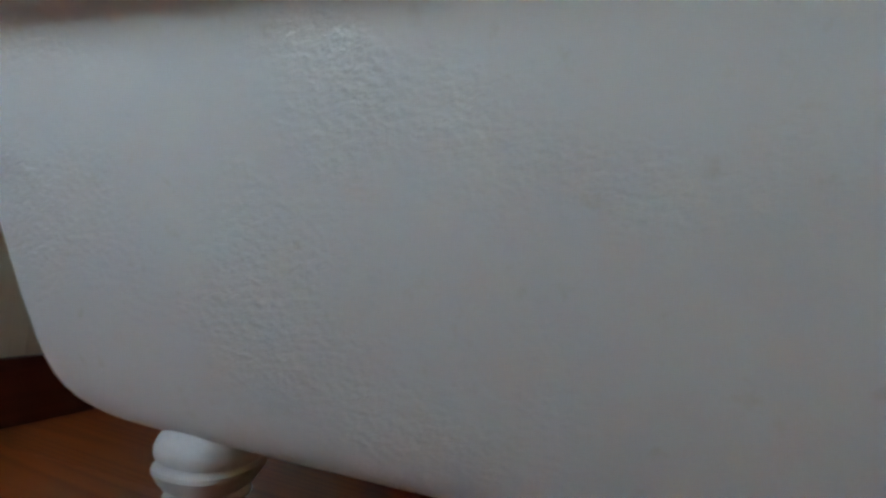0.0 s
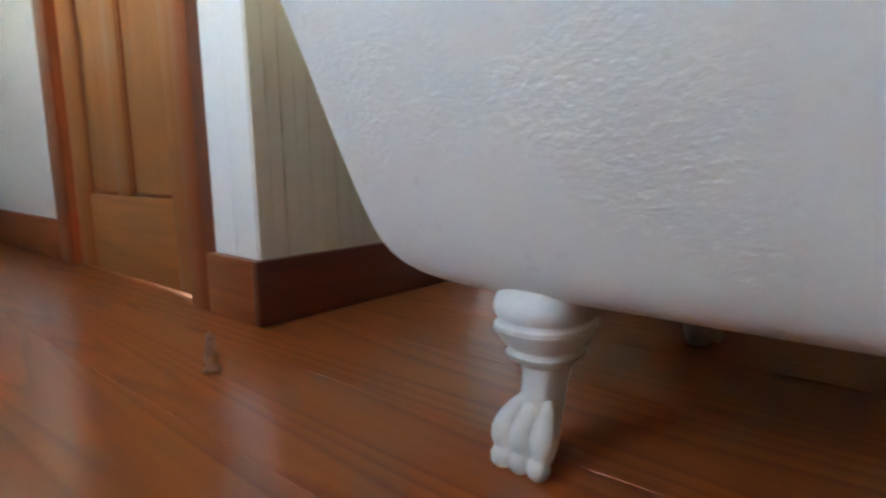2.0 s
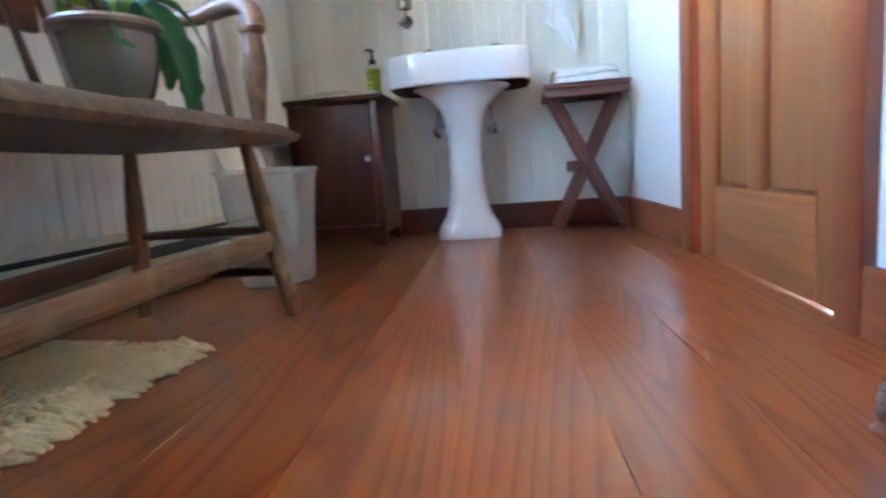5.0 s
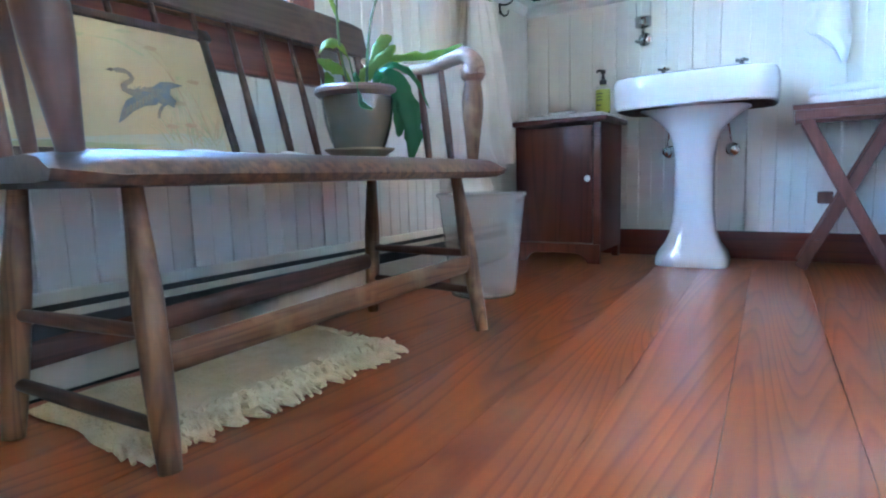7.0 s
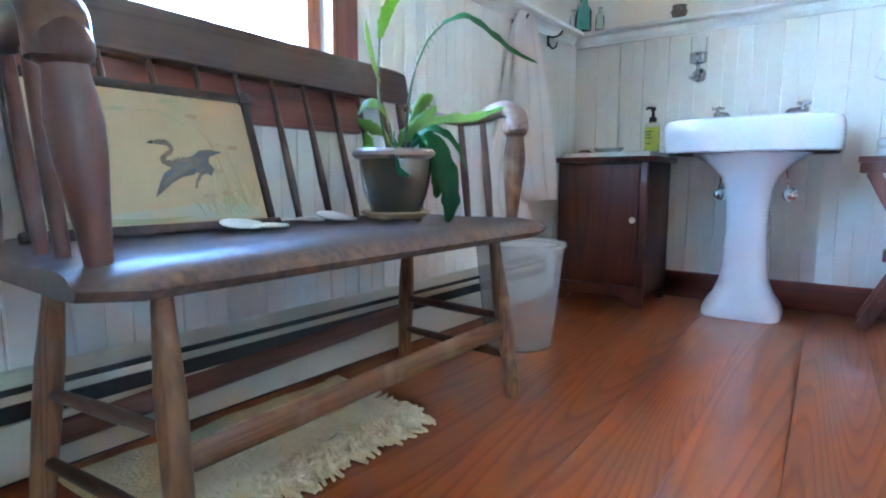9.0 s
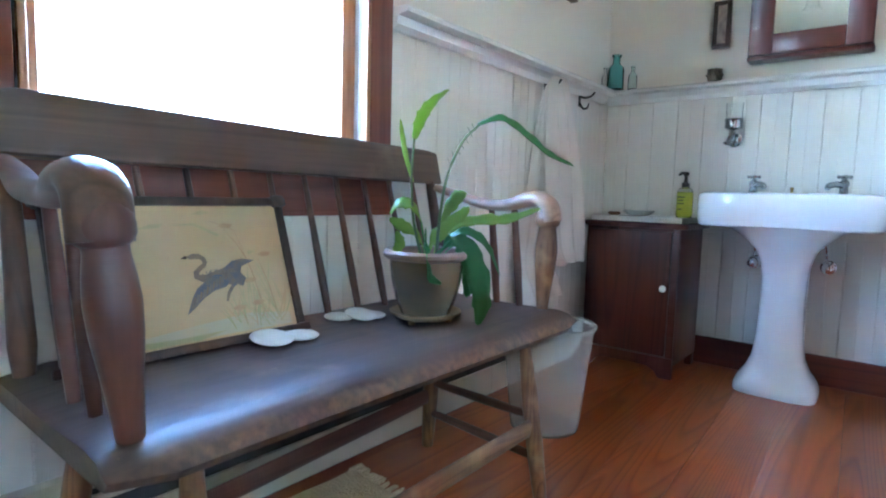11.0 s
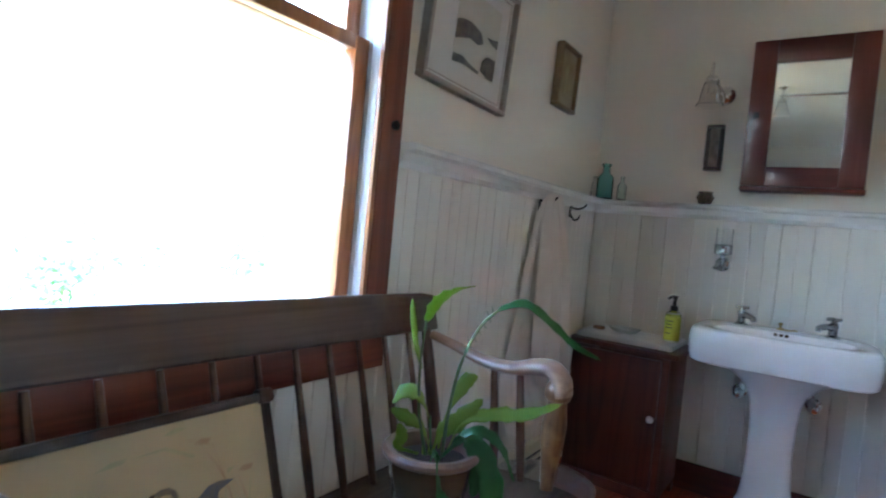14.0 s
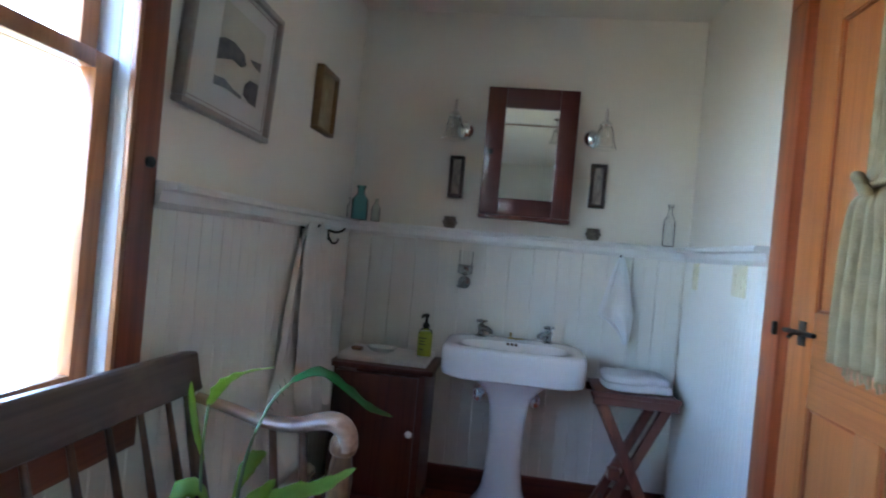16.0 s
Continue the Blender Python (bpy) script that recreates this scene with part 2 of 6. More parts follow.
TRIM_FIR_Y = wood("trim_fir_level", (0.22, 0.064, 0.034), (0.145, 0.037, 0.019), None, "y", 0.35, 9, 7, 0.0003, 0.8, 0.2)
SASH_FIR = wood("sash_fir", (0.42, 0.18, 0.07), (0.30, 0.11, 0.04), None, "z", 0.35, 8, 8, 0.0003, 0.7, 0.2)
# same fir twice: shade on south-facing runs is put into the first colour
BASE_FIR_SHADE = wood("baseboard_fir_shade", (0.155, 0.028, 0.012), (0.09, 0.015, 0.007), None, "x", 0.35, 8, 6, 0.0003, 0.8, 0.2)
BASE_FIR_Y_LIT = wood("baseboard_fir_side_lit", (0.36, 0.095, 0.030), (0.24, 0.055, 0.018), None, "y", 0.35, 8, 6, 0.0003, 0.8, 0.2)
DOOR_FIR = wood("door_fir", (0.38, 0.127, 0.036), (0.275, 0.082, 0.023), None, "z", 0.32, 9, 6, 0.0003, 0.7, 0.3)
CASING_FIR = wood("casing_fir", (0.30, 0.074, 0.024), (0.215, 0.049, 0.017), None, "z", 0.33, 9, 7, 0.0003, 0.7, 0.3)
BENCH_Y = wood("bench_wood_level", (0.105, 0.064, 0.047), (0.058, 0.036, 0.027), (0.14, 0.090, 0.062), "y", 0.45, 8, 7, 0.0005, 0.9, 0.0)
BENCH_Z = wood("bench_wood_upright", (0.125, 0.056, 0.031), (0.060, 0.027, 0.016), (0.17, 0.09, 0.05), "z", 0.36, 8, 9, 0.0005, 0.9, 0.1)
BENCH_X = wood("bench_wood_arm", (0.14, 0.064, 0.036), (0.07, 0.030, 0.018), None, "x", 0.30, 8, 9, 0.0005, 0.9, 0.2)
# rubbed wood plus sky sheen, both put into the pale tone
BENCH_WORN_SHEEN = wood("bench_wood_worn_sheen", (0.50, 0.33, 0.22), (0.28, 0.14, 0.085), (0.10, 0.045, 0.032), "x", 0.30, 8, 9, 0.0005, 0.8, 0.2)
BENCH_RED = wood("bench_wood_red", (0.135, 0.052, 0.034), (0.072, 0.028, 0.019), None, "z", 0.33, 8, 9, 0.0005, 0.8, 0.2)
BENCH_LEG = wood("bench_leg_wood", (0.26, 0.125, 0.052), (0.085, 0.034, 0.018), (0.36, 0.21, 0.09), "z", 0.40, 6, 26, 0.0006, 1.3, ring=0.6, draw=0.07)
RAIL_WOOD = wood("bench_rail_wood", (0.23, 0.110, 0.048), (0.095, 0.038, 0.020), (0.30, 0.175, 0.078), "y", 0.40, 6, 26, 0.0006, 1.3, ring=0.6, draw=0.07)
RAIL_DARK = wood("bench_rail_dark", (0.13, 0.048, 0.028), (0.06, 0.022, 0.014), None, "y", 0.40, 6, 20, 0.0006, 1.2, ring=0.6, draw=0.07)
RUNG_WOOD = wood("bench_rung_wood", (0.12, 0.052, 0.030), (0.055, 0.023, 0.015), None, "x", 0.40, 6, 20, 0.0006, 1.2, ring=0.6, draw=0.07)
CABINET_WOOD = wood("cabinet_mahogany", (0.115, 0.029, 0.020), (0.062, 0.015, 0.011), None, "z", 0.33, 7, 7, 0.0003, 0.7, 0.2)
CHEST_WOOD = wood("medicine_cabinet_wood", (0.115, 0.025, 0.019), (0.09, 0.023, 0.016), None, "z", 0.33, 7, 7, 0.0003, 0.7, 0.2)
STOOL_WOOD = wood("stool_wood", (0.20, 0.075, 0.048), (0.11, 0.038, 0.026), None, "z", 0.4, 7, 8, 0.0004, 0.8, 0.1)
DARK_FRAME = wood("dark_frame_wood", (0.055, 0.03, 0.024), (0.03, 0.016, 0.013), None, "z", 0.4, 7, 8, 0.0004, 0.8)
def flaky_paint(name, color, stain):
    """Thick old paint: smooth in places, pitted and flaking in others, with yellowed spots in the pits."""
    m = material(name, color, 0.45, second=stain, size=46, mix=0.30, patch=(0.63, 0.74))
    nt = m.node_tree
    b = nt.nodes["Principled BSDF"]
    tc, mp = nt.nodes.new("ShaderNodeTexCoord"), nt.nodes.new("ShaderNodeMapping")
    mp.inputs["Scale"].default_value = (1, 0.8, 1)
    nt.links.new(tc.outputs["Object"], mp.inputs["Vector"])
    pits, zone, lumps = (nt.nodes.new("ShaderNodeTexNoise") for _ in range(3))
    pits.inputs["Scale"].default_value, pits.inputs["Detail"].default_value = 170.0, 5.0
    zone.inputs["Scale"].default_value, zone.inputs["Detail"].default_value = 7.0, 4.0
    lumps.inputs["Scale"].default_value, lumps.inputs["Detail"].default_value = 28.0, 2.0
    for n in (pits, zone, lumps):
        nt.links.new(mp.outputs["Vector"], n.inputs["Vector"])
    cut, deep = nt.nodes.new("ShaderNodeMapRange"), nt.nodes.new("ShaderNodeMath")
    cut.inputs["From Min"].default_value, cut.inputs["From Max"].default_value = 0.45, 0.63
    cut.inputs["To Min"].default_value, cut.inputs["To Max"].default_value = 0.04, 1.0
    deep.operation = "MULTIPLY"
    nt.links.new(zone.outputs["Fac"], cut.inputs["Value"])
    nt.links.new(cut.outputs["Result"], deep.inputs[0])
    nt.links.new(pits.outputs["Fac"], deep.inputs[1])
    small, wide = nt.nodes.new("ShaderNodeBump"), nt.nodes.new("ShaderNodeBump")
    small.inputs["Distance"].default_value, wide.inputs["Distance"].default_value = 0.0022, 0.0010
    nt.links.new(deep.outputs["Value"], small.inputs["Height"])
    nt.links.new(lumps.outputs["Fac"], wide.inputs["Height"])
    nt.links.new(wide.outputs["Normal"], small.inputs["Normal"])
    nt.links.new(small.outputs["Normal"], b.inputs["Normal"])
    return m


TUB_PAINT = flaky_paint("tub_paint", (0.77, 0.735, 0.675), (0.60, 0.53, 0.36))
FOOT_PAINT = material("foot_paint", (0.80, 0.77, 0.72), 0.4, second=(0.62, 0.58, 0.52), size=25, mix=0.6, bump=0.0008, bump_size=90)
PORCELAIN = material("porcelain", (0.84, 0.85, 0.86), 0.12, second=(0.80, 0.80, 0.80), size=5, mix=0.5, spread=0.05, coat=0.4)
RUSTY_IRON = material("rusty_iron", (0.10, 0.065, 0.045), 0.8, second=(0.05, 0.03, 0.022), size=30, mix=0.9, bump=0.001, bump_size=90)
CHROME = material("chrome", (0.78, 0.79, 0.80), 0.12, 1.0, second=(0.6, 0.6, 0.6), size=20, spread=0.06)
NICKEL = material("worn_nickel", (0.40, 0.41, 0.42), 0.16, 1.0, second=(0.22, 0.22, 0.23), size=30, spread=0.05)
BRASS = material("aged_brass", (0.42, 0.31, 0.13), 0.35, 1.0, second=(0.22, 0.15, 0.07), size=40)
BLACK_IRON = material("black_iron", (0.02, 0.02, 0.021), 0.5, 0.3, second=(0.05, 0.045, 0.04), size=40, bump=0.0004)
MIRROR = material("mirror_silver", (0.88, 0.90, 0.89), 0.02, 1.0, second=(0.86, 0.88, 0.87), spread=0.01)
CLEAR = glass("clear_glass", (0.97, 0.98, 0.98))
WINDOW_GLASS = glass("window_glass", (1, 1, 1), 0.0, 1.1)
AQUA_GLASS = glass("aqua_glass", (0.50, 0.88, 0.88))
PALE_GLASS = glass("pale_green_glass", (0.88, 0.97, 0.94))
RIBBED_GLASS = glass("ribbed_glass", (0.95, 0.96, 0.95), 0.0, 1.25)
BIN_PLASTIC = material("bin_plastic", (0.93, 0.94, 0.92), 0.15, second=(0.90, 0.90, 0.88), size=6, spread=0.02, bump=0.0003, bump_size=120)
TOWEL_CLOTH = material("cream_towel", (0.80, 0.75, 0.69), 0.95, second=(0.72, 0.66, 0.60), size=9, bump=0.003, bump_size=330, spec=0.1)
WHITE_CLOTH = material("white_towel", (0.80, 0.80, 0.80), 0.95, second=(0.70, 0.70, 0.71), size=9, bump=0.003, bump_size=300, spec=0.1)
KHAKI_CLOTH = material("khaki_cloth", (0.27, 0.21, 0.12), 0.95, second=(0.15, 0.11, 0.06), size=18, bump=0.002, bump_size=260, spec=0.1)
RUG_CLOTH = material("rug_wool", (0.78, 0.635, 0.42), 1.0, second=(0.58, 0.44, 0.25), size=22, bump=0.010, bump_size=120, spec=0.05)
HEATER_PAINT = material("heater_enamel", (0.62, 0.57, 0.45), 0.4, second=(0.53, 0.48, 0.37), size=4, mix=0.6, bump=0.0002)
DARK_FILL = material("dark_fill", (0.03, 0.032, 0.035), 0.6, second=(0.05, 0.05, 0.05), size=12)
POT_GLAZE = material("pot_glaze", (0.135, 0.098, 0.050), 0.16, second=(0.075, 0.073, 0.050), size=9, mix=1.0, bump=0.0006, bump_size=35, coat=0.5)
POT_RIM = material("pot_rim_clay", (0.24, 0.15, 0.10), 0.3, second=(0.14, 0.09, 0.065), size=25, mix=0.8, bump=0.0006)
SAUCER_CLAY = material("saucer_clay", (0.40, 0.28, 0.15), 0.5, second=(0.27, 0.18, 0.09), size=20, mix=0.8, bump=0.0006)
SOIL = material("potting_soil", (0.035, 0.025, 0.018), 1.0, second=(0.07, 0.05, 0.035), size=60, mix=1.0, bump=0.004, bump_size=120)
SHELL = material("sand_dollar", (0.66, 0.65, 0.60), 0.85, second=(0.52, 0.50, 0.44), size=30, mix=0.7, bump=0.0012, bump_size=140)
MARBLE = material("marble_tray", (0.70, 0.69, 0.66), 0.3, second=(0.50, 0.50, 0.49), size=12, mix=0.6)
IVORY = material("ivory_plastic", (0.72, 0.66, 0.46), 0.35, second=(0.66, 0.60, 0.42), size=10)
VINYL = material("jamb_liner_vinyl", (0.62, 0.64, 0.66), 0.4, second=(0.5, 0.52, 0.54), size=6)


def leaf_material(name, color, second):
    m = material(name, color, 0.35, second=second, size=22, mix=0.8, bump=0.0006, bump_size=60)
    b = m.node_tree.nodes["Principled BSDF"]
    b.inputs["Transmission Weight"].default_value = 0.0
    nt = m.node_tree
    thin, mixer = nt.nodes.new("ShaderNodeBsdfTranslucent"), nt.nodes.new("ShaderNodeMixShader")
    thin.inputs["Color"].default_value = (min(1, second[0] * 1.3), min(1, second[1] * 1.25), second[2], 1)
    mixer.inputs["Fac"].default_value = 0.45
    nt.links.new(b.outputs["BSDF"], mixer.inputs[1])
    nt.links.new(thin.outputs["BSDF"], mixer.inputs[2])
    nt.links.new(mixer.outputs["Shader"], nt.nodes["Material Output"].inputs["Surface"])
    return m


LEAF_BRIGHT = leaf_material("leaf_bright", (0.15, 0.26, 0.045), (0.25, 0.36, 0.06))
LEAF_DARK = leaf_material("leaf_dark", (0.035, 0.14, 0.045), (0.06, 0.20, 0.06))
STEM = material("stem_green", (0.09, 0.16, 0.05), 0.5, second=(0.12, 0.12, 0.06), size=30)


# ---------------------------------------------------------------- the room
# the south and far east limits are chosen to hold down bounced light
W, NORTH, SOUTH, EAST2, CEIL = 1.66, 3.0, -1.9, 2.24, 2.40
LEDGE = 1.31
WIN_Y0, WIN_Y1, WIN_Z0, WIN_Z1 = 0.458, 1.285, 0.83, 2.12
DOOR_Y0, DOOR_Y1, DOOR_H = 1.165, 1.965, 2.05
BOARD_TOP = LEDGE - 0.03


def wall(name, boxes):
    bm = bmesh.new()
    for b in boxes:
        box(*b, bm=bm)
    return solid(name, bm, PLASTER, "white painted plaster wall above board wainscot", "wall", kind="structure", smooth=False)


wall_west = wall("wall_west", [(-0.16, -0.012, SOUTH - 0.15, WIN_Y0, 0, CEIL), (-0.16, -0.012, WIN_Y1, NORTH + 0.15, 0, CEIL),
                               (-0.16, -0.012, WIN_Y0, WIN_Y1, 0, WIN_Z0), (-0.16, -0.012, WIN_Y0, WIN_Y1, WIN_Z1, CEIL)])
wall_north = wall("wall_north", [(-0.012, 1.80, NORTH + 0.012, NORTH + 0.15, 0, CEIL)])
wall_east = wall("wall_east", [(W + 0.012, 1.80, DOOR_Y1, NORTH + 0.012, 0, CEIL), (W + 0.012, 1.80, 0.93, DOOR_Y0, 0, CEIL),
                               (W + 0.012, 1.80, DOOR_Y0, DOOR_Y1, DOOR_H, CEIL)])
wall_alcove = wall("wall_alcove", [(1.80, EAST2 + 0.15, 0.93, 1.08, 0, CEIL)])
# unseen walls added to close the room and block light behind the tub
wall_far_east_unseen = wall("wall_far_east_unseen", [(EAST2, EAST2 + 0.15, SOUTH - 0.15, 0.93, 0, CEIL)])
wall_south_unseen = wall("wall_south_unseen", [(-0.012, EAST2, SOUTH - 0.15, SOUTH, 0, CEIL)])
solid("hall_floor", box(1.80, 3.0, 1.08, 3.15, -0.12, -0.002), FLOOR_PINE, "bare pine floor of the hall beyond the door", "floor", kind="structure", smooth=False)
solid("ceiling", box(-0.16, EAST2 + 0.15, SOUTH - 0.15, NORTH + 0.15, CEIL, CEIL + 0.15), CEILING_PAINT, "smooth white painted ceiling", "ceiling", kind="structure", smooth=False)

# window: casing, stool, apron, jamb liners and two sashes
window = thing("window_1", (0, 0.875, WIN_Z0), "double-hung window with reddish fir casing and blown-out daylight", "window", kind="structure")
part("casing", box(-0.012, 0.022, WIN_Y1 + 0.005, WIN_Y1 + 0.088, 0.835, WIN_Z1 + 0.10, 0.003), TRIM_FIR, window)
part("casing", box(-0.012, 0.022, WIN_Y0 - 0.11, WIN_Y0 - 0.005, 0.835, WIN_Z1 + 0.10, 0.003), TRIM_FIR, window)
part("casing", box(-0.012, 0.024, WIN_Y0 - 0.0045, WIN_Y1 + 0.0045, WIN_Z1, WIN_Z1 + 0.10, 0.003), TRIM_FIR_Y, window)
part("window_sill", box(-0.10, 0.042, WIN_Y0 - 0.12, WIN_Y1 + 0.11, 0.808, 0.833, 0.006), SASH_FIR, window)
part("apron", box(-0.012, 0.02, WIN_Y0 - 0.11, WIN_Y1 + 0.098, 0.70, 0.807, 0.003), TRIM_FIR_Y, window)
for side, y0, y1 in (("n", WIN_Y1 - 0.012, WIN_Y1), ("s", WIN_Y0, WIN_Y0 + 0.012)):
    part("jamb_liner", box(-0.11, -0.02, y0, y1, 0.833, WIN_Z1, 0.002), VINYL, window, "grey-white jamb track")
    part("stop", box(-0.0195, 0.010, y0, y1, 0.834, WIN_Z1, 0.002), VINYL, window)
    part("bead", box(0.0105, 0.025, y0 - (0.003 if side == "n" else 0), y1 + (0.003 if side == "s" else 0), 0.834, WIN_Z1, 0.004), SASH_FIR, window)


def sash(x, z0, z1, bottom, top):
    y0, y1, stile, wide = WIN_Y0 + 0.014, WIN_Y1 - 0.014, 0.030, 0.048
    frame_part = part("window_sash", box(x - 0.018, x + 0.018, y0, y0 + stile, z0, z1, 0.003), SASH_FIR, window)
    part("stile", box(x - 0.018, x + 0.018, y1 - wide, y1, z0, z1, 0.003), SASH_FIR, frame_part)
    part("rail", box(x - 0.017, x + 0.017, y0 + stile, y1 - wide, z0, z0 + bottom, 0.003), SASH_FIR, frame_part)
    part("rail", box(x - 0.017, x + 0.017, y0 + stile, y1 - wide, z1 - top, z1, 0.003), SASH_FIR, frame_part)
    pane = part("pane", box(x - 0.002, x + 0.002, y0 + stile - 0.004, y1 - wide + 0.004, z0 + bottom - 0.004, z1 - top + 0.004), WINDOW_GLASS, frame_part, smooth=False)
    pane.visible_shadow = False


sash(-0.045, 0.834, 1.55, 0.055, 0.036)
sash(-0.085, 1.515, WIN_Z1, 0.036, 0.045)
part("sash_lock", box(-0.06, -0.03, 0.85, 0.90, 1.551, 1.566, 0.004), BRASS, window)
part("window_knob", lathe([(0.004, 0), (0.012, 0.003), (0.013, 0.012), (0.007, 0.017)], 14, (0.022, 1.335, 1.345), Euler((0, radians(90), 0)).to_matrix()), BLACK_IRON, window, "small dark pull on the casing")

# door in the east wall
door = thing("door_1", (W, 1.565, 0), "closed honey-coloured fir panel door with a black iron latch", "door", kind="structure")
DX = W + 0.006
part("stile", box(DX, DX + 0.035, DOOR_Y0 + 0.004, DOOR_Y0 + 0.118, 0.009, DOOR_H - 0.004, 0.002), DOOR_FIR, door)
part("stile", box(DX, DX + 0.035, DOOR_Y1 - 0.135, DOOR_Y1 - 0.004, 0.0043, DOOR_H - 0.004, 0.002), DOOR_FIR, door)
DOOR_FIR_Y = wood("door_fir_level", (0.38, 0.127, 0.036), (0.275, 0.082, 0.023), None, "y", 0.32, 9, 6, 0.0003, 0.7, 0.3)
for z0, z1 in ((0.009, 0.215), (0.87, 1.13), (1.93, DOOR_H - 0.004)):
    rail = box(DX, DX + 0.035, DOOR_Y0 + 0.118, DOOR_Y1 - 0.135, z0, z1, 0.002)
    for v in rail.verts:
        if v.co.z < 0.02:
            v.co.z -= 0.0048 * max(0.0, min(1.0, (v.co.y - DOOR_Y0 - 0.118) / 0.3))
    part("rail", rail, DOOR_FIR_Y, door)
MID = (DOOR_Y0 + DOOR_Y1) / 2
for z0, z1 in ((0.215, 0.87), (1.13, 1.93)):
    part("mullion", box(DX, DX + 0.035, MID - 0.045, MID + 0.045, z0, z1, 0.002), DOOR_FIR, door)
    for y0, y1 in ((DOOR_Y0 + 0.118, MID - 0.045), (MID + 0.045, DOOR_Y1 - 0.135)):
        panel = part("panel", box(DX + 0.012, DX + 0.024, y0, y1, z0, z1), DOOR_FIR, door, smooth=False)
        for a, b, c, d in ((y0, y0 + 0.009, z0, z1), (y1 - 0.009, y1, z0, z1), (y0 + 0.009, y1 - 0.009, z0, z0 + 0.009), (y0 + 0.009, y1 - 0.009, z1 - 0.009, z1)):
            part("bead", box(DX + 0.004, DX + 0.0118, a, b, c, d, 0.003), CASING_FIR, panel)
for y0, y1 in ((DOOR_Y0 - 0.075, DOOR_Y0), (DOOR_Y1, DOOR_Y1 + 0.11)):
    part("casing", box(W - 0.022, W + 0.012, y0, y1, 0, DOOR_H + 0.0, 0.004), CASING_FIR, door)
part("casing", box(W - 0.022, W + 0.012, DOOR_Y0 - 0.075, DOOR_Y1 + 0.11, DOOR_H + 0.001, DOOR_H + 0.11, 0.004), BASE_FIR_Y_LIT, door)
for z in (0.205, 1.72):
    part("hinge", box(W + 0.002, DX + 0.002, DOOR_Y0 - 0.004, DOOR_Y0 + 0.012, z, z + 0.085, 0.003), BASE_FIR_Y_LIT, door, "painted-over butt hinge")
latch = part("latch", box(DX - 0.006, DX - 0.0005, 1.86, 1.90, 1.03, 1.10, 0.003), BLACK_IRON, door, "black iron thumb latch")
part("thumb_bar", tube(smooth_path([(DX - 0.004, 1.875, 1.06), (DX - 0.03, 1.875, 1.063), (DX - 0.045, 1.865, 1.052)]), 0.007, 8, (1, 0.5)), BLACK_IRON, latch)
part("bar", tube([(DX - 0.012, 1.80, 1.068), (DX - 0.012, 1.975, 1.064)], 0.007, 8), BLACK_IRON, latch)
part("keeper", box(W - 0.035, W - 0.0225, 1.968, 1.985, 1.045, 1.085, 0.003), BLACK_IRON, latch)

# boards of the wainscot, one object each
def board_profile(width, depth, groove=0.004):
    return [(0, 0), (0, depth - groove), (groove, depth), (width * 0.5 - groove * 0.7, depth), (width * 0.5, depth - groove * 0.6),
            (width * 0.5 + groove * 0.7, depth), (width - groove, depth), (width, depth - groove), (width, 0)]


def boards(parent, start, step, count, width, z0, z1, mat, out, groove=0.003, gap=0.0012):
    """A run of boards along a wall. step: the way along the wall; out: the way into the room; both unit vectors."""
    along, into = Vector(step), Vector(out)
    mesh = None
    for k in range(count):
        if mesh is None:
            prof = board_profile(width - gap, 0.0118, groove)
            loops = [[along * a + into * d + Vector((0, 0, z)) for a, d in prof] for z in (z0, z1)]
            bm = rings(loops, False, (True, True))
            bmesh.ops.recalc_face_normals(bm, faces=bm.faces)
            mesh = bpy.data.meshes.new("board")
            bm.to_mesh(mesh)
            bm.free()
            mesh.materials.append(mat)
        ob = new("board", mesh)
        ob.location = Vector(start) + along * width * k
        ob.parent = parent


# ledge (wainscot cap) and baseboards
def ledge(name, x0, x1, y0, y1, along, out):
    bm = bmesh.new()
    prof = [(0.0, LEDGE), (0.062, LEDGE), (0.068, LEDGE - 0.008), (0.066, LEDGE - 0.018), (0.030, LEDGE - 0.023), (0.026, LEDGE - 0.048), (0.012, LEDGE - 0.062), (0.0, LEDGE - 0.064)]
    loops = []
    for end in (0, 1):
        p = Vector((x0, y0, 0)) if end == 0 else Vector((x1, y1, 0))
        loops.append([p + Vector(out) * d + Vector((0, 0, z)) for d, z in prof])
    bm = rings(loops, True, (True, True))
    return solid(name, bm, WHITE_TRIM, "white painted ledge moulding capping the wainscot", "trim", kind="structure", smooth=False)


ledge("trim_ledge_west", 0, 0, WIN_Y1 + 0.099, NORTH - 0.0695, "y", (1, 0, 0))
ledge("trim_ledge_west", 0, 0, SOUTH, WIN_Y0 - 0.111, "y", (1, 0, 0))
ledge("trim_ledge_north", 0, W, NORTH, NORTH, "x", (0, -1, 0))
ledge("trim_ledge_east", W, W, DOOR_Y1 + 0.111, NORTH - 0.0695, "y", (-1, 0, 0))
ledge("trim_ledge_east", W, W, 0.93, DOOR_Y0 - 0.076, "y", (-1, 0, 0))


def baseboard(name, b, mat):
    solid(name, box(*b, 0.003), mat, "varnished reddish fir baseboard", "baseboard", kind="structure")


# south-facing boards take the shaded tone, window-facing ones the lit tone
baseboard("baseboard_north", (0.0, W, NORTH - 0.02, NORTH, 0.001, 0.128), BASE_FIR_SHADE)
baseboard("baseboard_east", (W - 0.02, W, DOOR_Y1 + 0.111, NORTH - 0.021, 0.001, 0.128), BASE_FIR_Y_LIT)
baseboard("baseboard_east", (W - 0.02, W, 0.9185, DOOR_Y0 - 0.076, 0.001, 0.118), BASE_FIR_Y_LIT)
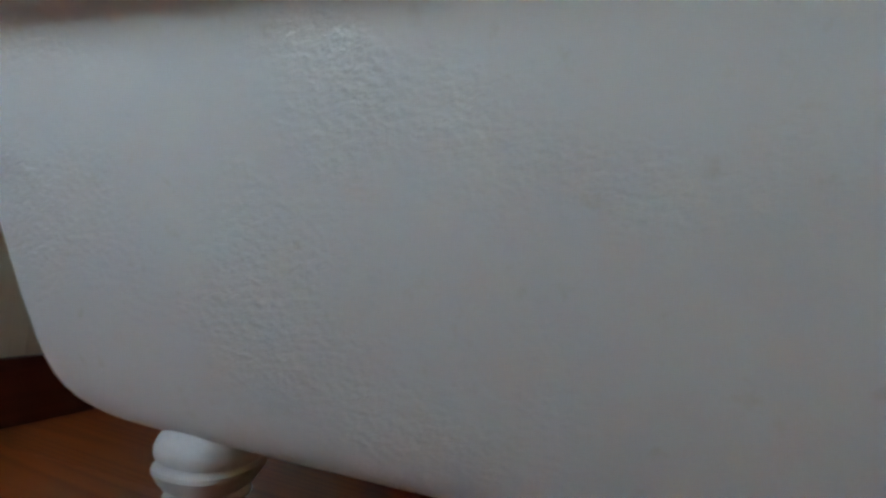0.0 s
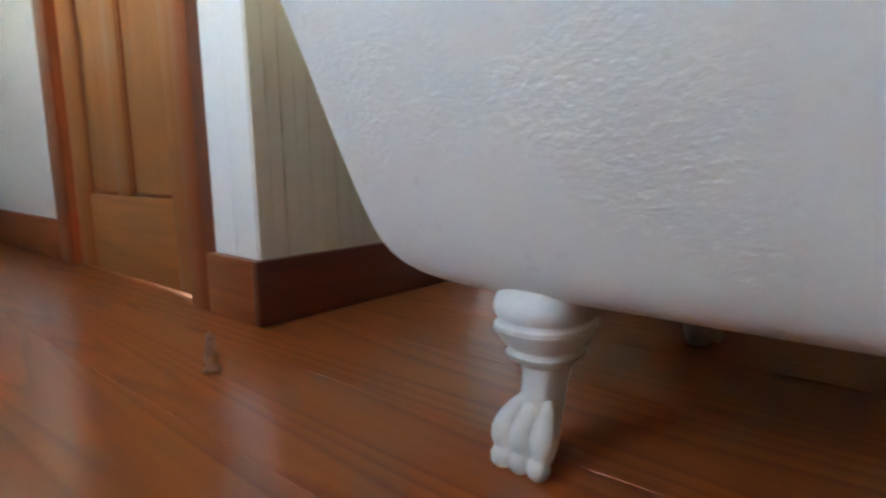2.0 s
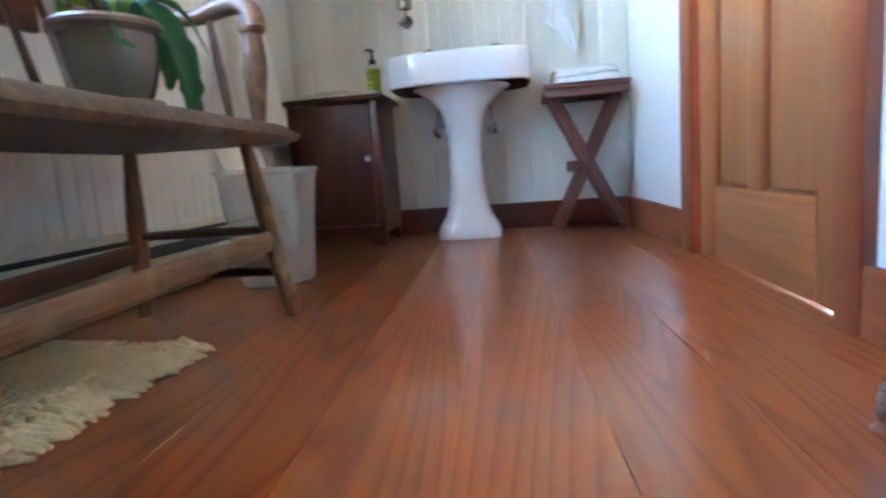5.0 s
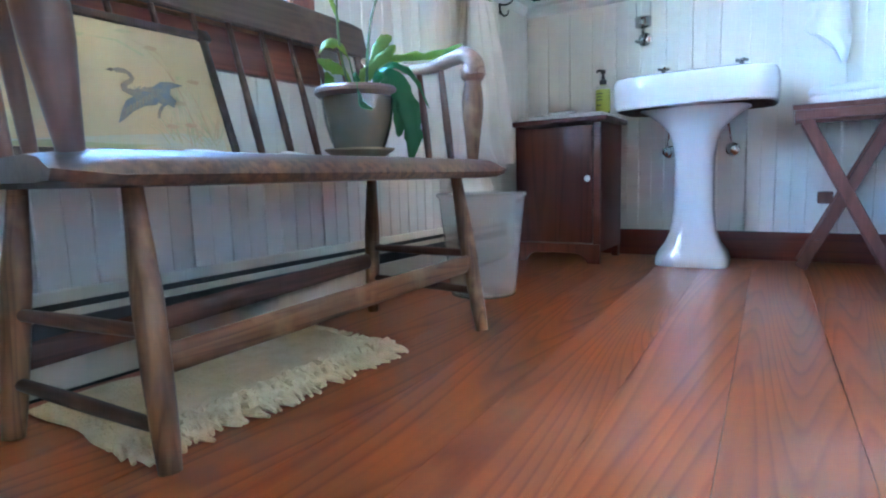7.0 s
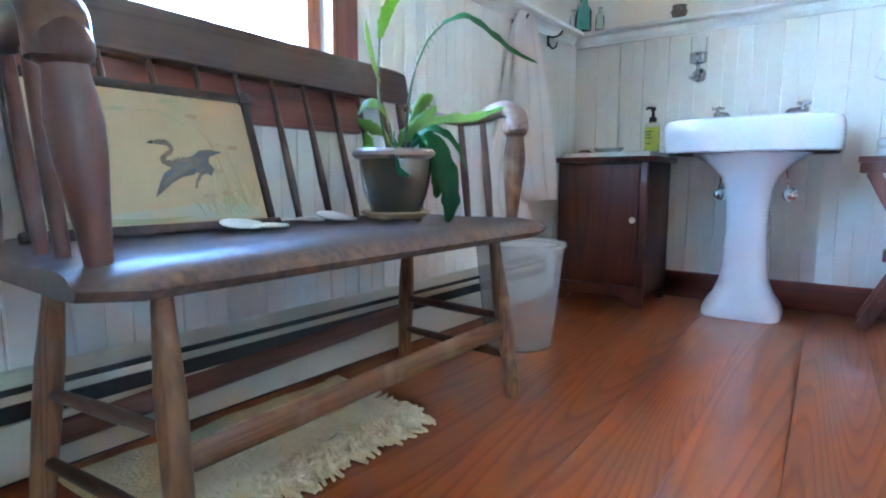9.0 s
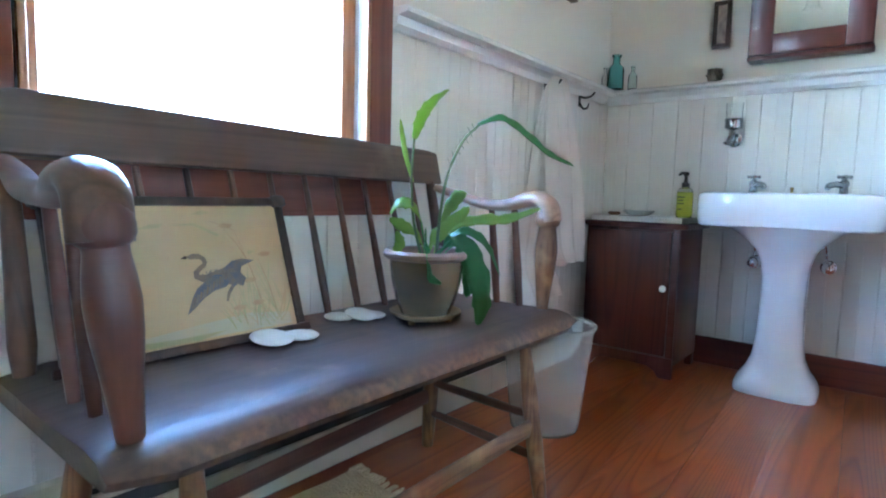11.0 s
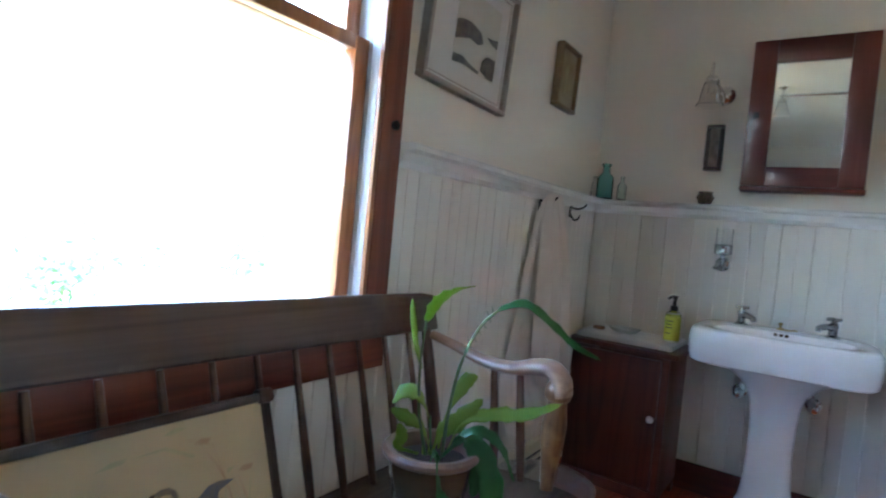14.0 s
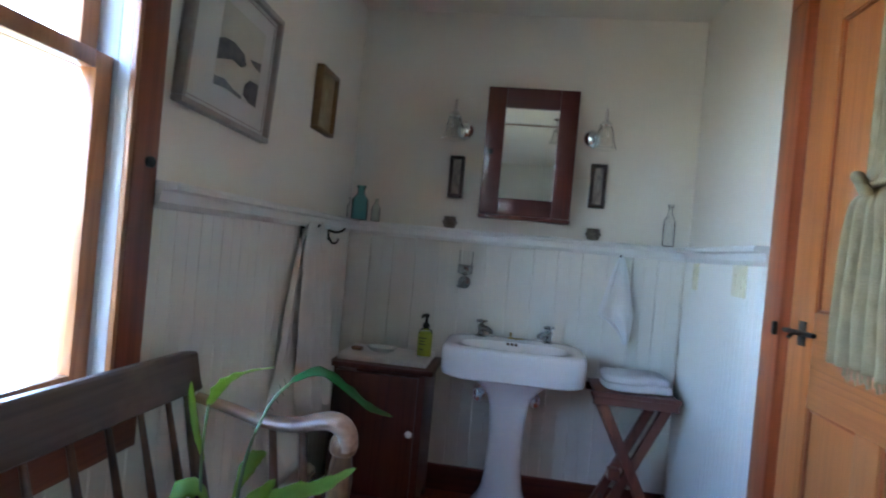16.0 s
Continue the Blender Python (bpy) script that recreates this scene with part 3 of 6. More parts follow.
baseboard("baseboard_alcove", (W - 0.02, EAST2, 0.898, 0.918, 0.001, 0.118), BASE_FIR_SHADE)

# baseboard heater along the west wall
heater = thing("baseboard_heater", (0.03, 1.0, 0), "low cream enamelled baseboard heater with dark slots", "heater")
HEAT_Y0, HEAT_Y1 = -1.2, 2.60
prof = [(0.002, 0.205), (0.03, 0.205), (0.058, 0.189), (0.060, 0.187), (0.036, 0.187), (0.036, 0.172), (0.062, 0.172), (0.062, 0.157), (0.040, 0.155), (0.040, 0.122), (0.064, 0.120), (0.064, 0.016), (0.058, 0.012), (0.002, 0.012)]
part("cover", rings([[Vector((x, y, z)) for x, z in prof] for y in (HEAT_Y0, HEAT_Y1)]), HEATER_PAINT, heater, smooth=False)
# near-black boxes stand in for shade inside the slots and under the cover
part("slot", box(0.0365, 0.0565, HEAT_Y0 + 0.01, HEAT_Y1 - 0.01, 0.1725, 0.1865), DARK_FILL, heater, "dark fill painted for the shade in the outlet slot", smooth=False)
part("slot", box(0.0405, 0.0600, HEAT_Y0 + 0.01, HEAT_Y1 - 0.01, 0.1225, 0.1545), DARK_FILL, heater, "dark fill painted for the shade in the outlet slot", smooth=False)
part("toe_gap_fill", box(0.004, 0.045, HEAT_Y0 + 0.01, HEAT_Y1 - 0.01, 0.001, 0.0115), DARK_FILL, heater, smooth=False)
for y in (-0.3, 0.62, 1.12, 1.9):
    part("joint", box(0.0645, 0.0655, y, y + 0.004, 0.018, 0.118), HEATER_PAINT, heater, smooth=False)

# ---------------------------------------------------------------- outside the window
ground = bmesh.new()
bmesh.ops.create_grid(ground, x_segments=60, y_segments=60, size=400)
for v in ground.verts:
    v.co.z = -0.55 + 0.15 * noise.noise(v.co * 0.02)
GROUND = material("dry_lawn", (0.125, 0.100, 0.050), 0.95, second=(0.075, 0.070, 0.030), size=0.8, mix=0.8, bump=0.02, bump_size=20)
solid("ground", ground, GROUND, "sunlit pale dry lawn outside the window", "ground", kind="structure")


def bush(x, y, height, seed):
    rnd = random.Random(seed)
    base = Vector((x, y, -0.5))
    ob = thing("bush", base, "sunlit green garden bush seen through the window", "bush", "garden bushes")
    stems = bmesh.new()
    leaves = bmesh.new()
    for k in range(9):
        a = rnd.uniform(0, 6.28)
        tip = base + Vector((math.cos(a) * height * rnd.uniform(0.2, 0.55), math.sin(a) * height * rnd.uniform(0.2, 0.55), height * rnd.uniform(0.55, 1)))
        tube([base, (base + tip) / 2 + Vector((0, 0, 0.1 * height)), tip], [0.02, 0.014, 0.006], 5, bm=stems)
        for q in range(60):
            c = tip + Vector((rnd.gauss(0, 0.2), rnd.gauss(0, 0.2), rnd.gauss(-0.1, 0.2))) * height
            u, v = Vector((rnd.gauss(0, 1), rnd.gauss(0, 1), rnd.gauss(0, 1))).normalized() * 0.07, Vector((rnd.gauss(0, 1), rnd.gauss(0, 1), rnd.gauss(0, 1))).normalized() * 0.04
            leaves.faces.new([leaves.verts.new(c - u), leaves.verts.new(c + v), leaves.verts.new(c + u), leaves.verts.new(c - v)])
    part("stems", stems, STEM, ob)
    part("leaves", leaves, LEAF_DARK, ob, smooth=False)


for k, (x, y, h) in enumerate([(-6.5, 3.2, 1.0), (-8, 4.6, 1.3), (-7.5, 6.6, 1.1), (-9, 1.6, 1.2), (-10, 8.5, 1.5), (-7, 0.0, 0.9)]):
    bush(x, y, h, k)


# ---------------------------------------------------------------- bath tub
def tub_loop(z, r, yn, ys, cx=1.80, n=20):
    """One level of the tub: straight sides with a half round at each end."""
    out = [Vector((cx + r * math.cos(a), yn + r * math.sin(a), z)) for a in [math.pi * k / n for k in range(n + 1)]]
    out += [Vector((cx - r, yn + (ys - yn) * k / 8, z)) for k in range(1, 8)]
    out += [Vector((cx + r * math.cos(a), ys + r * 0.8 * math.sin(a), z)) for a in [math.pi + math.pi * k / n for k in range(n + 1)]]
    out += [Vector((cx + r, ys + (yn - ys) * k / 8, z)) for k in range(1, 8)]
    return out


tub = thing("bathtub", (1.80, 0, 0), "white painted cast-iron claw-foot bathtub with flaking lumpy paint", "bathtub")
levels = [(0.152, 0.10, 0.30), (0.153, 0.20, 0.345), (0.159, 0.235, 0.362), (0.171, 0.253, 0.372), (0.190, 0.266, 0.380), (0.22, 0.278, 0.386), (0.30, 0.30, 0.40),
          (0.40, 0.324, 0.415), (0.460, 0.339, 0.426), (0.492, 0.347, 0.432), (0.503, 0.360, 0.436), (0.506, 0.380, 0.438), (0.518, 0.392, 0.438), (0.536, 0.391, 0.438), (0.548, 0.375, 0.438),
          (0.547, 0.355, 0.436), (0.533, 0.340, 0.432), (0.47, 0.330, 0.428), (0.35, 0.298, 0.405), (0.22, 0.265, 0.383), (0.18, 0.235, 0.365), (0.168, 0.18, 0.34)]
body = part("tub_body", rings([tub_loop(z, r, yn - 0.025, -0.42 - (yn - 0.38) * 0.3) for z, r, yn in levels]), TUB_PAINT, tub)
sub = body.modifiers.new("finer", "SUBSURF")
sub.levels = sub.render_levels = 1


def claw_foot(cx, cy, sx):
    """A banded knee under the tub and a claw that grips the floor. sx: the way it leans outwards."""
    knee = bmesh.new()
    loops = []
    for z, k, dx in [(0.172, 1.02, 0.016), (0.160, 1.08, 0.010), (0.153, 1.09, 0.006), (0.148, 1.06, 0.004), (0.143, 1.00, 0.002), (0.1400, 0.935, 0.001), (0.1385, 0.925, 0.0), (0.1370, 0.945, 0.0), (0.1350, 1.005, 0.0), (0.131, 1.015, 0.0),
                     (0.127, 0.965, 0.0), (0.121, 0.89, 0.0), (0.115, 0.80, 0.0), (0.1130, 0.725, 0.0), (0.1120, 0.680, 0.0), (0.1105, 0.680, 0.0), (0.1092, 0.745, 0.0), (0.1065, 0.785, 0.0), (0.1035, 0.765, 0.0), (0.101, 0.71, 0.0), (0.0995, 0.64, 0.0), (0.098, 0.585, 0.0), (0.094, 0.53, 0.0), (0.086, 0.49, -0.001),
                     (0.072, 0.465, -0.004), (0.058, 0.465, -0.007), (0.045, 0.48, -0.012), (0.03, 0.50, -0.018), (0.012, 0.47, -0.022), (0.003, 0.42, -0.024), (0.0, 0.36, -0.024)]:
        wide = 1.12 if z > 0.097 else 1.05
        loops.append(plan_loop(cx + sx * dx, cy, 0.046 * k * wide, 0.0385 * k * wide, z, 2.5, 40))
    rings(loops, bm=knee)
    foot = part("foot", knee, FOOT_PAINT, tub, "white painted claw foot")
    for k, off in enumerate((-0.018, 0.0, 0.018)):
        toe = bmesh.new()
        tube(smooth_path([(cx - sx * 0.016, cy + off * 0.6, 0.064), (cx - sx * 0.031, cy + off, 0.050), (cx - sx * 0.041, cy + off * 1.15, 0.034), (cx - sx * 0.042, cy + off * 1.1, 0.020), (cx - sx * 0.045, cy + off * 1.1, 0.010), (cx - sx * 0.040, cy + off, 0.001)], 4),
             ease([0.005, 0.0095, 0.0120, 0.0092, 0.0110, 0.006], 4), 10, (1, 1), (0, 1, 0), toe)
        part("toe", toe, FOOT_PAINT, foot)


for fx, sx in ((1.590, 1), (2.010, -1)):
    for fy in (0.288, -0.42):
        claw_foot(fx, fy, sx)

# a small turned peg that stands on the floor
solid("floor_peg", lathe([(0.012, 0.0), (0.013, 0.003), (0.009, 0.006), (0.0065, 0.012), (0.0095, 0.016), (0.010, 0.025), (0.006, 0.029), (0.008, 0.033), (0.0075, 0.041), (0.0045, 0.045), (0.007, 0.049), (0.0055, 0.054), (0.002, 0.057)], 16, (1.487, 0.765, 0)),
      wood("peg_wood", (0.48, 0.22, 0.11), (0.28, 0.11, 0.06), None, "z", 0.4), "small turned wooden peg standing on the floor", "peg")

# ---------------------------------------------------------------- bench
bench = thing("bench", (0.32, 0.98, 0), "dark worn wooden settle bench with spindle back and scrolled arms", "bench")
BY0, BY1 = 0.385, 1.575
seat_prof = [(0.085, 0.448), (0.10, 0.460), (0.20, 0.459), (0.32, 0.456), (0.44, 0.458), (0.50, 0.460), (0.535, 0.455), (0.558, 0.441), (0.566, 0.424), (0.556, 0.410), (0.52, 0.408), (0.30, 0.410), (0.10, 0.412), (0.088, 0.42)]
loops = []
for k in range(17):
    s = k / 16
    y = BY0 + (BY1 - BY0) * s
    edge = min(s, 1 - s) * (BY1 - BY0)
    pull = 0.012 * max(0.0, 1 - edge / 0.02)
    loops.append([Vector((x - pull * (1 if x > 0.3 else -1), y, z + (-1 if z > 0.435 else 1) * pull * 0.7)) for x, z in seat_prof])
SEAT_WOOD = BENCH_Y.copy()
SEAT_WOOD.name = "bench_seat_wood"
nt = SEAT_WOOD.node_tree
N, L = nt.nodes.new, nt.links.new
sb = nt.nodes["Principled BSDF"]
tc, sep, band, scuff, cut, both, blend = N("ShaderNodeTexCoord"), N("ShaderNodeSeparateXYZ"), N("ShaderNodeMapRange"), N("ShaderNodeTexNoise"), N("ShaderNodeMapRange"), N("ShaderNodeMath"), N("ShaderNodeMix")
L(tc.outputs["Object"], sep.inputs["Vector"])
L(tc.outputs["Object"], scuff.inputs["Vector"])
L(sep.outputs["X"], band.inputs["Value"])
band.inputs["From Min"].default_value, band.inputs["From Max"].default_value = 0.538, 0.562
scuff.inputs["Scale"].default_value, scuff.inputs["Detail"].default_value = 70.0, 3.0
cut.inputs["From Min"].default_value, cut.inputs["From Max"].default_value = 0.38, 0.72
L(scuff.outputs["Fac"], cut.inputs["Value"])
both.operation = "MULTIPLY"
L(band.outputs["Result"], both.inputs[0])
L(cut.outputs["Result"], both.inputs[1])
blend.data_type = "RGBA"
blend.inputs["B"].default_value = (0.20, 0.11, 0.062, 1)
L(both.outputs["Value"], blend.inputs["Factor"])
L(sb.inputs["Base Color"].links[0].from_socket, blend.inputs["A"])
L(blend.outputs["Result"], sb.inputs["Base Color"])
fleck, fleck_cut, fleck_mix = N("ShaderNodeTexNoise"), N("ShaderNodeMapRange"), N("ShaderNodeMix")
fleck.inputs["Scale"].default_value, fleck.inputs["Detail"].default_value, fleck.inputs["Roughness"].default_value = 26.0, 6.0, 0.75
fleck_cut.inputs["From Min"].default_value, fleck_cut.inputs["From Max"].default_value = 0.665, 0.715
fleck_mix.data_type = "RGBA"
fleck_mix.inputs["B"].default_value = (0.34, 0.22, 0.085, 1)
L(tc.outputs["Object"], fleck.inputs["Vector"])
L(fleck.outputs["Fac"], fleck_cut.inputs["Value"])
L(fleck_cut.outputs["Result"], fleck_mix.inputs["Factor"])
L(blend.outputs["Result"], fleck_mix.inputs["A"])
L(fleck_mix.outputs["Result"], sb.inputs["Base Color"])
part("seat", rings(loops), SEAT_WOOD, bench, "seat with a rubbed front edge")
crest = [(0.060, 0.800), (0.052, 0.845), (0.045, 0.893), (0.048, 0.8985), (0.062, 0.8985), (0.068, 0.893), (0.075, 0.845), (0.083, 0.800), (0.080, 0.796), (0.063, 0.796)]
loops = []
for y, sc in ((0.40, 0.6), (0.41, 0.92), (0.44, 1.0), (0.9, 1.0), (1.49, 1.0), (1.532, 0.95), (1.542, 0.6)):
    loops.append([Vector((x, y, 0.801 + (1.52 - y) * 0.012 + (z - 0.800) * sc * (1 + 0.085 * (1.52 - y)))) for x, z in crest])
part("crest_rail", rings(loops), BENCH_Y, bench)
for k in range(10):
    y = 0.525 + 0.0985 * k
    part("spindle", turned((0.142, y + 0.026, 0.452), (0.072, y, 0.803), [(0, 0.0085), (0.3, 0.0105), (0.6, 0.0085), (1, 0.0065)], 10), BENCH_Z, bench)
for y in (0.425, 1.50):
    d = 0.02 if y > 1 else -0.005
    part("back_post", turned((0.135, y + d, 0.45), (0.070, y, 0.803), [(0, 0.016), (0.15, 0.021), (0.5, 0.018), (1, 0.014)], 12), BENCH_Z, bench)


def bench_arm(y, out, fat, rise, fore, lean):
    """A scrolled arm on a fat turned post with two thin spindles. fore: how far the scroll reaches; lean: the post's head across its foot."""
    end = y + 0.02 * out + lean
    back = 1.5 * lean
    path = smooth_path([(0.085, y + back, 0.785 + rise), (0.16, y + 0.012 * out + back * 0.7, 0.765 + rise), (0.25, y + 0.018 * out + lean * 1.1, 0.742 + rise), (0.335 + fore * 0.5, y + 0.02 * out + lean * 0.7, 0.740 + rise), (0.40 + fore, end, 0.757 + rise), (0.445 + fore, end, 0.760 + rise), (0.474 + fore, end, 0.738 + rise), (0.482 + fore, end, (0.70 if out > 0 else 0.686) + rise)], 6)
    widths = [w * fat for w in ease([0.020, 0.022, 0.025, 0.029, 0.0345, 0.0365, 0.037, 0.036], 6)]
    bm = bmesh.new()
    tube(path, widths, 18, (1.0, 0.62 if out > 0 else 0.70), (0, 0, 1), bm)
    # the far arm is paler: wear, and sheen painted into the colour
    part("arm", bm, BENCH_WORN_SHEEN if out > 0 else BENCH_X, bench, "arm rubbed pale, with sky sheen put into its colour" if out > 0 else "")
    cy = y + 0.02 * out
    foot_x = 0.462 if out > 0 else 0.500
    profile = [(0, 0.0160), (0.05, 0.0170), (0.25, 0.0228), (0.45, 0.0296), (0.58, 0.0315), (0.68, 0.0290), (0.77, 0.0250), (0.80, 0.0250), (0.815, 0.0305), (0.84, 0.0340), (0.885, 0.0345), (0.92, 0.0325), (0.96, 0.026), (1.0, 0.020)]
    part("arm_post", turned((foot_x, cy, 0.452), (0.469 + fore * 1.6, end, 0.742 + rise), [(s1, r1 * fat) for s1, r1 in profile], 22), BENCH_LEG if out > 0 else BENCH_RED, bench)
    for x in (0.30, 0.378):
        part("arm_spindle", turned((x + 0.011, cy, 0.452), (x - 0.020, cy + lean * 0.6, 0.745 + rise), [(0, 0.010), (0.35, 0.0125), (1, 0.009)], 10), BENCH_RED if out < 0 else BENCH_Z, bench)


bench_arm(0.453, -1, 1.03, 0.012, 0.014, -0.025)
bench_arm(1.515, 1, 1.0, 0.0, 0.0, 0.0)
LEGS = {(0, 0): ((0.185, 0.490, 0.415), (0.190, 0.440, 0)), (1, 0): ((0.465, 0.525, 0.415), (0.530, 0.505, 0)), (0, 1): ((0.185, 1.405, 0.415), (0.150, 1.425, 0)), (1, 1): ((0.475, 1.415, 0.415), (0.570, 1.372, 0))}
for key, (a, b) in LEGS.items():
    part("leg", turned(b, a, [(0, 0.0165), (0.12, 0.0195), (0.35, 0.022), (0.62, 0.0225), (0.86, 0.017), (1, 0.0145)], 16), BENCH_LEG, bench)


def on_leg(key, z):
    a, b = Vector(LEGS[key][0]), Vector(LEGS[key][1])
    return b + (a - b) * (z / 0.415)


for side, back_z, front_z in ((0, 0.092, 0.062), (0, 0.205, 0.200), (1, 0.110, 0.105), (1, 0.205, 0.205)):
    part("side_stretcher", turned(on_leg((0, side), back_z), on_leg((1, side), front_z), [(0, 0.010), (0.06, 0.0105), (0.5, 0.0125), (0.94, 0.0105), (1, 0.010)], 12), RUNG_WOOD, bench)
for row, near_z, far_z, mat in ((1, 0.157, 0.180, RAIL_WOOD), (0, 0.128, 0.165, RAIL_DARK)):
    a, b = on_leg((row, 0), near_z), on_leg((row, 1), far_z)
    bm = bmesh.new()
    tube([a + (b - a) * s for s in (0.0, 0.02, 0.25, 0.5, 0.75, 0.98, 1.0)], [0.018, 0.0235, 0.0245, 0.025, 0.0245, 0.0235, 0.018], 12, (0.42, 1.0), (0, 0, 1), bm)
    part("long_stretcher", bm, mat, bench)

# ---------------------------------------------------------------- things on the bench
def tilted_frame(p0, across, upward):
    """The placing of a leaning sheet from its corner and the ways across and up."""
    n = Vector(across).cross(Vector(upward)).normalized()
    m = Matrix((Vector(across).normalized(), Vector(upward).normalized(), n)).transposed().to_4x4()
    return Matrix.Translation(p0) @ m


pic_m = tilted_frame((0.222, 0.445, 0.4605), (0, 1, 0), (-0.095, 0.0, 0.275))
picture = thing("duck_picture", (0.20, 0.68, 0.46), "framed painting of a flying water bird leaning on the bench back", "painting")


def flat_box(m, x0, x1, y0, y1, z0, z1, bevel=0.0):
    bm = box(x0, x1, y0, y1, z0, z1, bevel)
    bmesh.ops.transform(bm, matrix=m, verts=bm.verts)
    return bm


PW, PH, PR = 0.462, 0.300, 0.017
for x0, x1, y0, y1 in ((-0.012, PW + 0.012, 0, PR), (-0.012, PW + 0.012, PH - PR, PH), (0, PR, PR, PH - PR), (PW - PR, PW, PR, PH - PR)):
    part("frame_rail", flat_box(pic_m, x0, x1, y0, y1, -0.008, 0.010, 0.003), DARK_FRAME, picture)
for x0 in (-0.006, PW - PR - 0.006):
    part("corner_knob", flat_box(pic_m, x0, x0 + PR + 0.012, PH - PR - 0.004, PH + 0.006, -0.010, 0.014, 0.004), DARK_FRAME, picture)
CANVAS = material("painted_canvas", (0.50, 0.375, 0.215), 0.45, second=(0.41, 0.305, 0.17), size=7, mix=0.6, bump=0.0002, bump_size=200)
part("canvas", flat_box(pic_m, PR, PW - PR, PR, PH - PR, -0.006, 0.002), CANVAS, picture, "tan painted ground", smooth=False)
PAINT_BROWN = material("paint_brown", (0.23, 0.17, 0.115), 0.6, second=(0.14, 0.12, 0.12), size=60, mix=1)
PAINT_BLUE = material("paint_blue", (0.11, 0.125, 0.17), 0.6, second=(0.19, 0.155, 0.12), size=60, mix=1)
PAINT_REED = material("paint_reed", (0.43, 0.36, 0.20), 0.6, second=(0.36, 0.32, 0.18), size=40, mix=1)
PAINT_WATER = material("paint_water", (0.40, 0.40, 0.32), 0.6, second=(0.46, 0.39, 0.25), size=20, mix=1)


def painted(name, pts, mat, lift, label=""):
    """A thin dab of paint with an outline given in shares of the canvas."""
    bm = rings([[pic_m @ Vector((PR + a * (PW - 2 * PR), PR + b * (PH - 2 * PR), z)) for a, b in pts] for z in (0.0022, 0.0022 + lift)])
    part(name, bm, mat, picture, label, False)


painted("water", [(0.02, 0.02), (0.97, 0.02), (0.97, 0.11), (0.75, 0.15), (0.5, 0.12), (0.3, 0.09), (0.02, 0.05)], PAINT_WATER, 0.0003)
painted("bird_body", [(0.526, 0.446), (0.57, 0.478), (0.632, 0.503), (0.687, 0.527), (0.731, 0.489), (0.748, 0.437), (0.731, 0.379), (0.695, 0.378), (0.662, 0.391), (0.617, 0.378), (0.577, 0.398)], PAINT_BROWN, 0.0006)
painted("bird_neck", [(0.569, 0.47), (0.541, 0.438), (0.515, 0.453), (0.515, 0.504), (0.542, 0.541), (0.567, 0.564), (0.559, 0.591), (0.535, 0.599), (0.511, 0.597), (0.490, 0.617), (0.52, 0.637), (0.553, 0.636), (0.579, 0.607), (0.587, 0.567), (0.573, 0.529), (0.543, 0.5), (0.539, 0.477), (0.556, 0.483)], PAINT_BROWN, 0.0006)
painted("bird_wing", [(0.645, 0.466), (0.611, 0.471), (0.564, 0.427), (0.519, 0.383), (0.49, 0.313), (0.456, 0.201), (0.491, 0.237), (0.541, 0.302), (0.597, 0.35), (0.659, 0.371), (0.686, 0.419)], PAINT_BLUE, 0.0009)
painted("bird_wing", [(0.659, 0.51), (0.71, 0.565), (0.76, 0.576), (0.825, 0.557), (0.778, 0.529), (0.752, 0.513), (0.743, 0.47), (0.766, 0.42), (0.743, 0.361), (0.717, 0.382), (0.693, 0.359), (0.677, 0.4), (0.673, 0.454)], PAINT_BLUE, 0.0009)
painted("bird_leg", [(0.68, 0.372), (0.656, 0.318), (0.646, 0.262), (0.656, 0.26), (0.673, 0.315), (0.697, 0.364)], PAINT_BROWN, 0.0006)
PAINT_PALE = material("paint_pale", (0.215, 0.185, 0.145), 0.6, second=(0.17, 0.15, 0.13), size=80, mix=1)
PAINT_GREEN = material("paint_green", (0.30, 0.31, 0.16), 0.6, second=(0.36, 0.33, 0.19), size=50, mix=1)
PAINT_RUST = material("paint_rust", (0.40, 0.25, 0.14), 0.6, second=(0.43, 0.32, 0.18), size=50, mix=1)
for k in range(11):
    a, b = 0.485 + 0.017 * k, 0.262 + 0.0165 * k
    painted("feather", [(a, b), (a + 0.008, b - 0.004), (a + 0.022, b + 0.052), (a + 0.012, b + 0.060)], PAINT_PALE if k % 2 else PAINT_BROWN, 0.0013)
rnd = random.Random(8)
for k in range(30):
    a = rnd.uniform(0.56, 0.71)
    b = 0.425 + 0.25 * (a - 0.56) + rnd.uniform(0.0, 0.065)
    painted("speckle", [(a, b), (a + 0.007, b + 0.003), (a + 0.009, b + 0.011), (a + 0.002, b + 0.009)], PAINT_PALE, 0.0010)
painted("beak", [(0.466, 0.606), (0.494, 0.600), (0.500, 0.622), (0.488, 0.626)], DARK_FRAME, 0.0009)
painted("foreground", [(0.01, 0.012), (0.50, 0.012), (0.62, 0.05), (0.40, 0.045), (0.16, 0.06), (0.01, 0.035)], PAINT_GREEN, 0.0004)
for k in range(34):
    a = rnd.uniform(0.66, 0.96)
    b = rnd.uniform(0.03, 0.14)
    la, lb = rnd.uniform(-0.12, 0.08), rnd.uniform(0.06, 0.26)
    painted("grass", [(a, b), (a + 0.005, b), (a + la * 0.5 + 0.005, b + lb * 0.6), (min(0.975, a + la), b + lb), (a + la * 0.5, b + lb * 0.62)], PAINT_GREEN if k % 3 else PAINT_RUST, 0.0005)
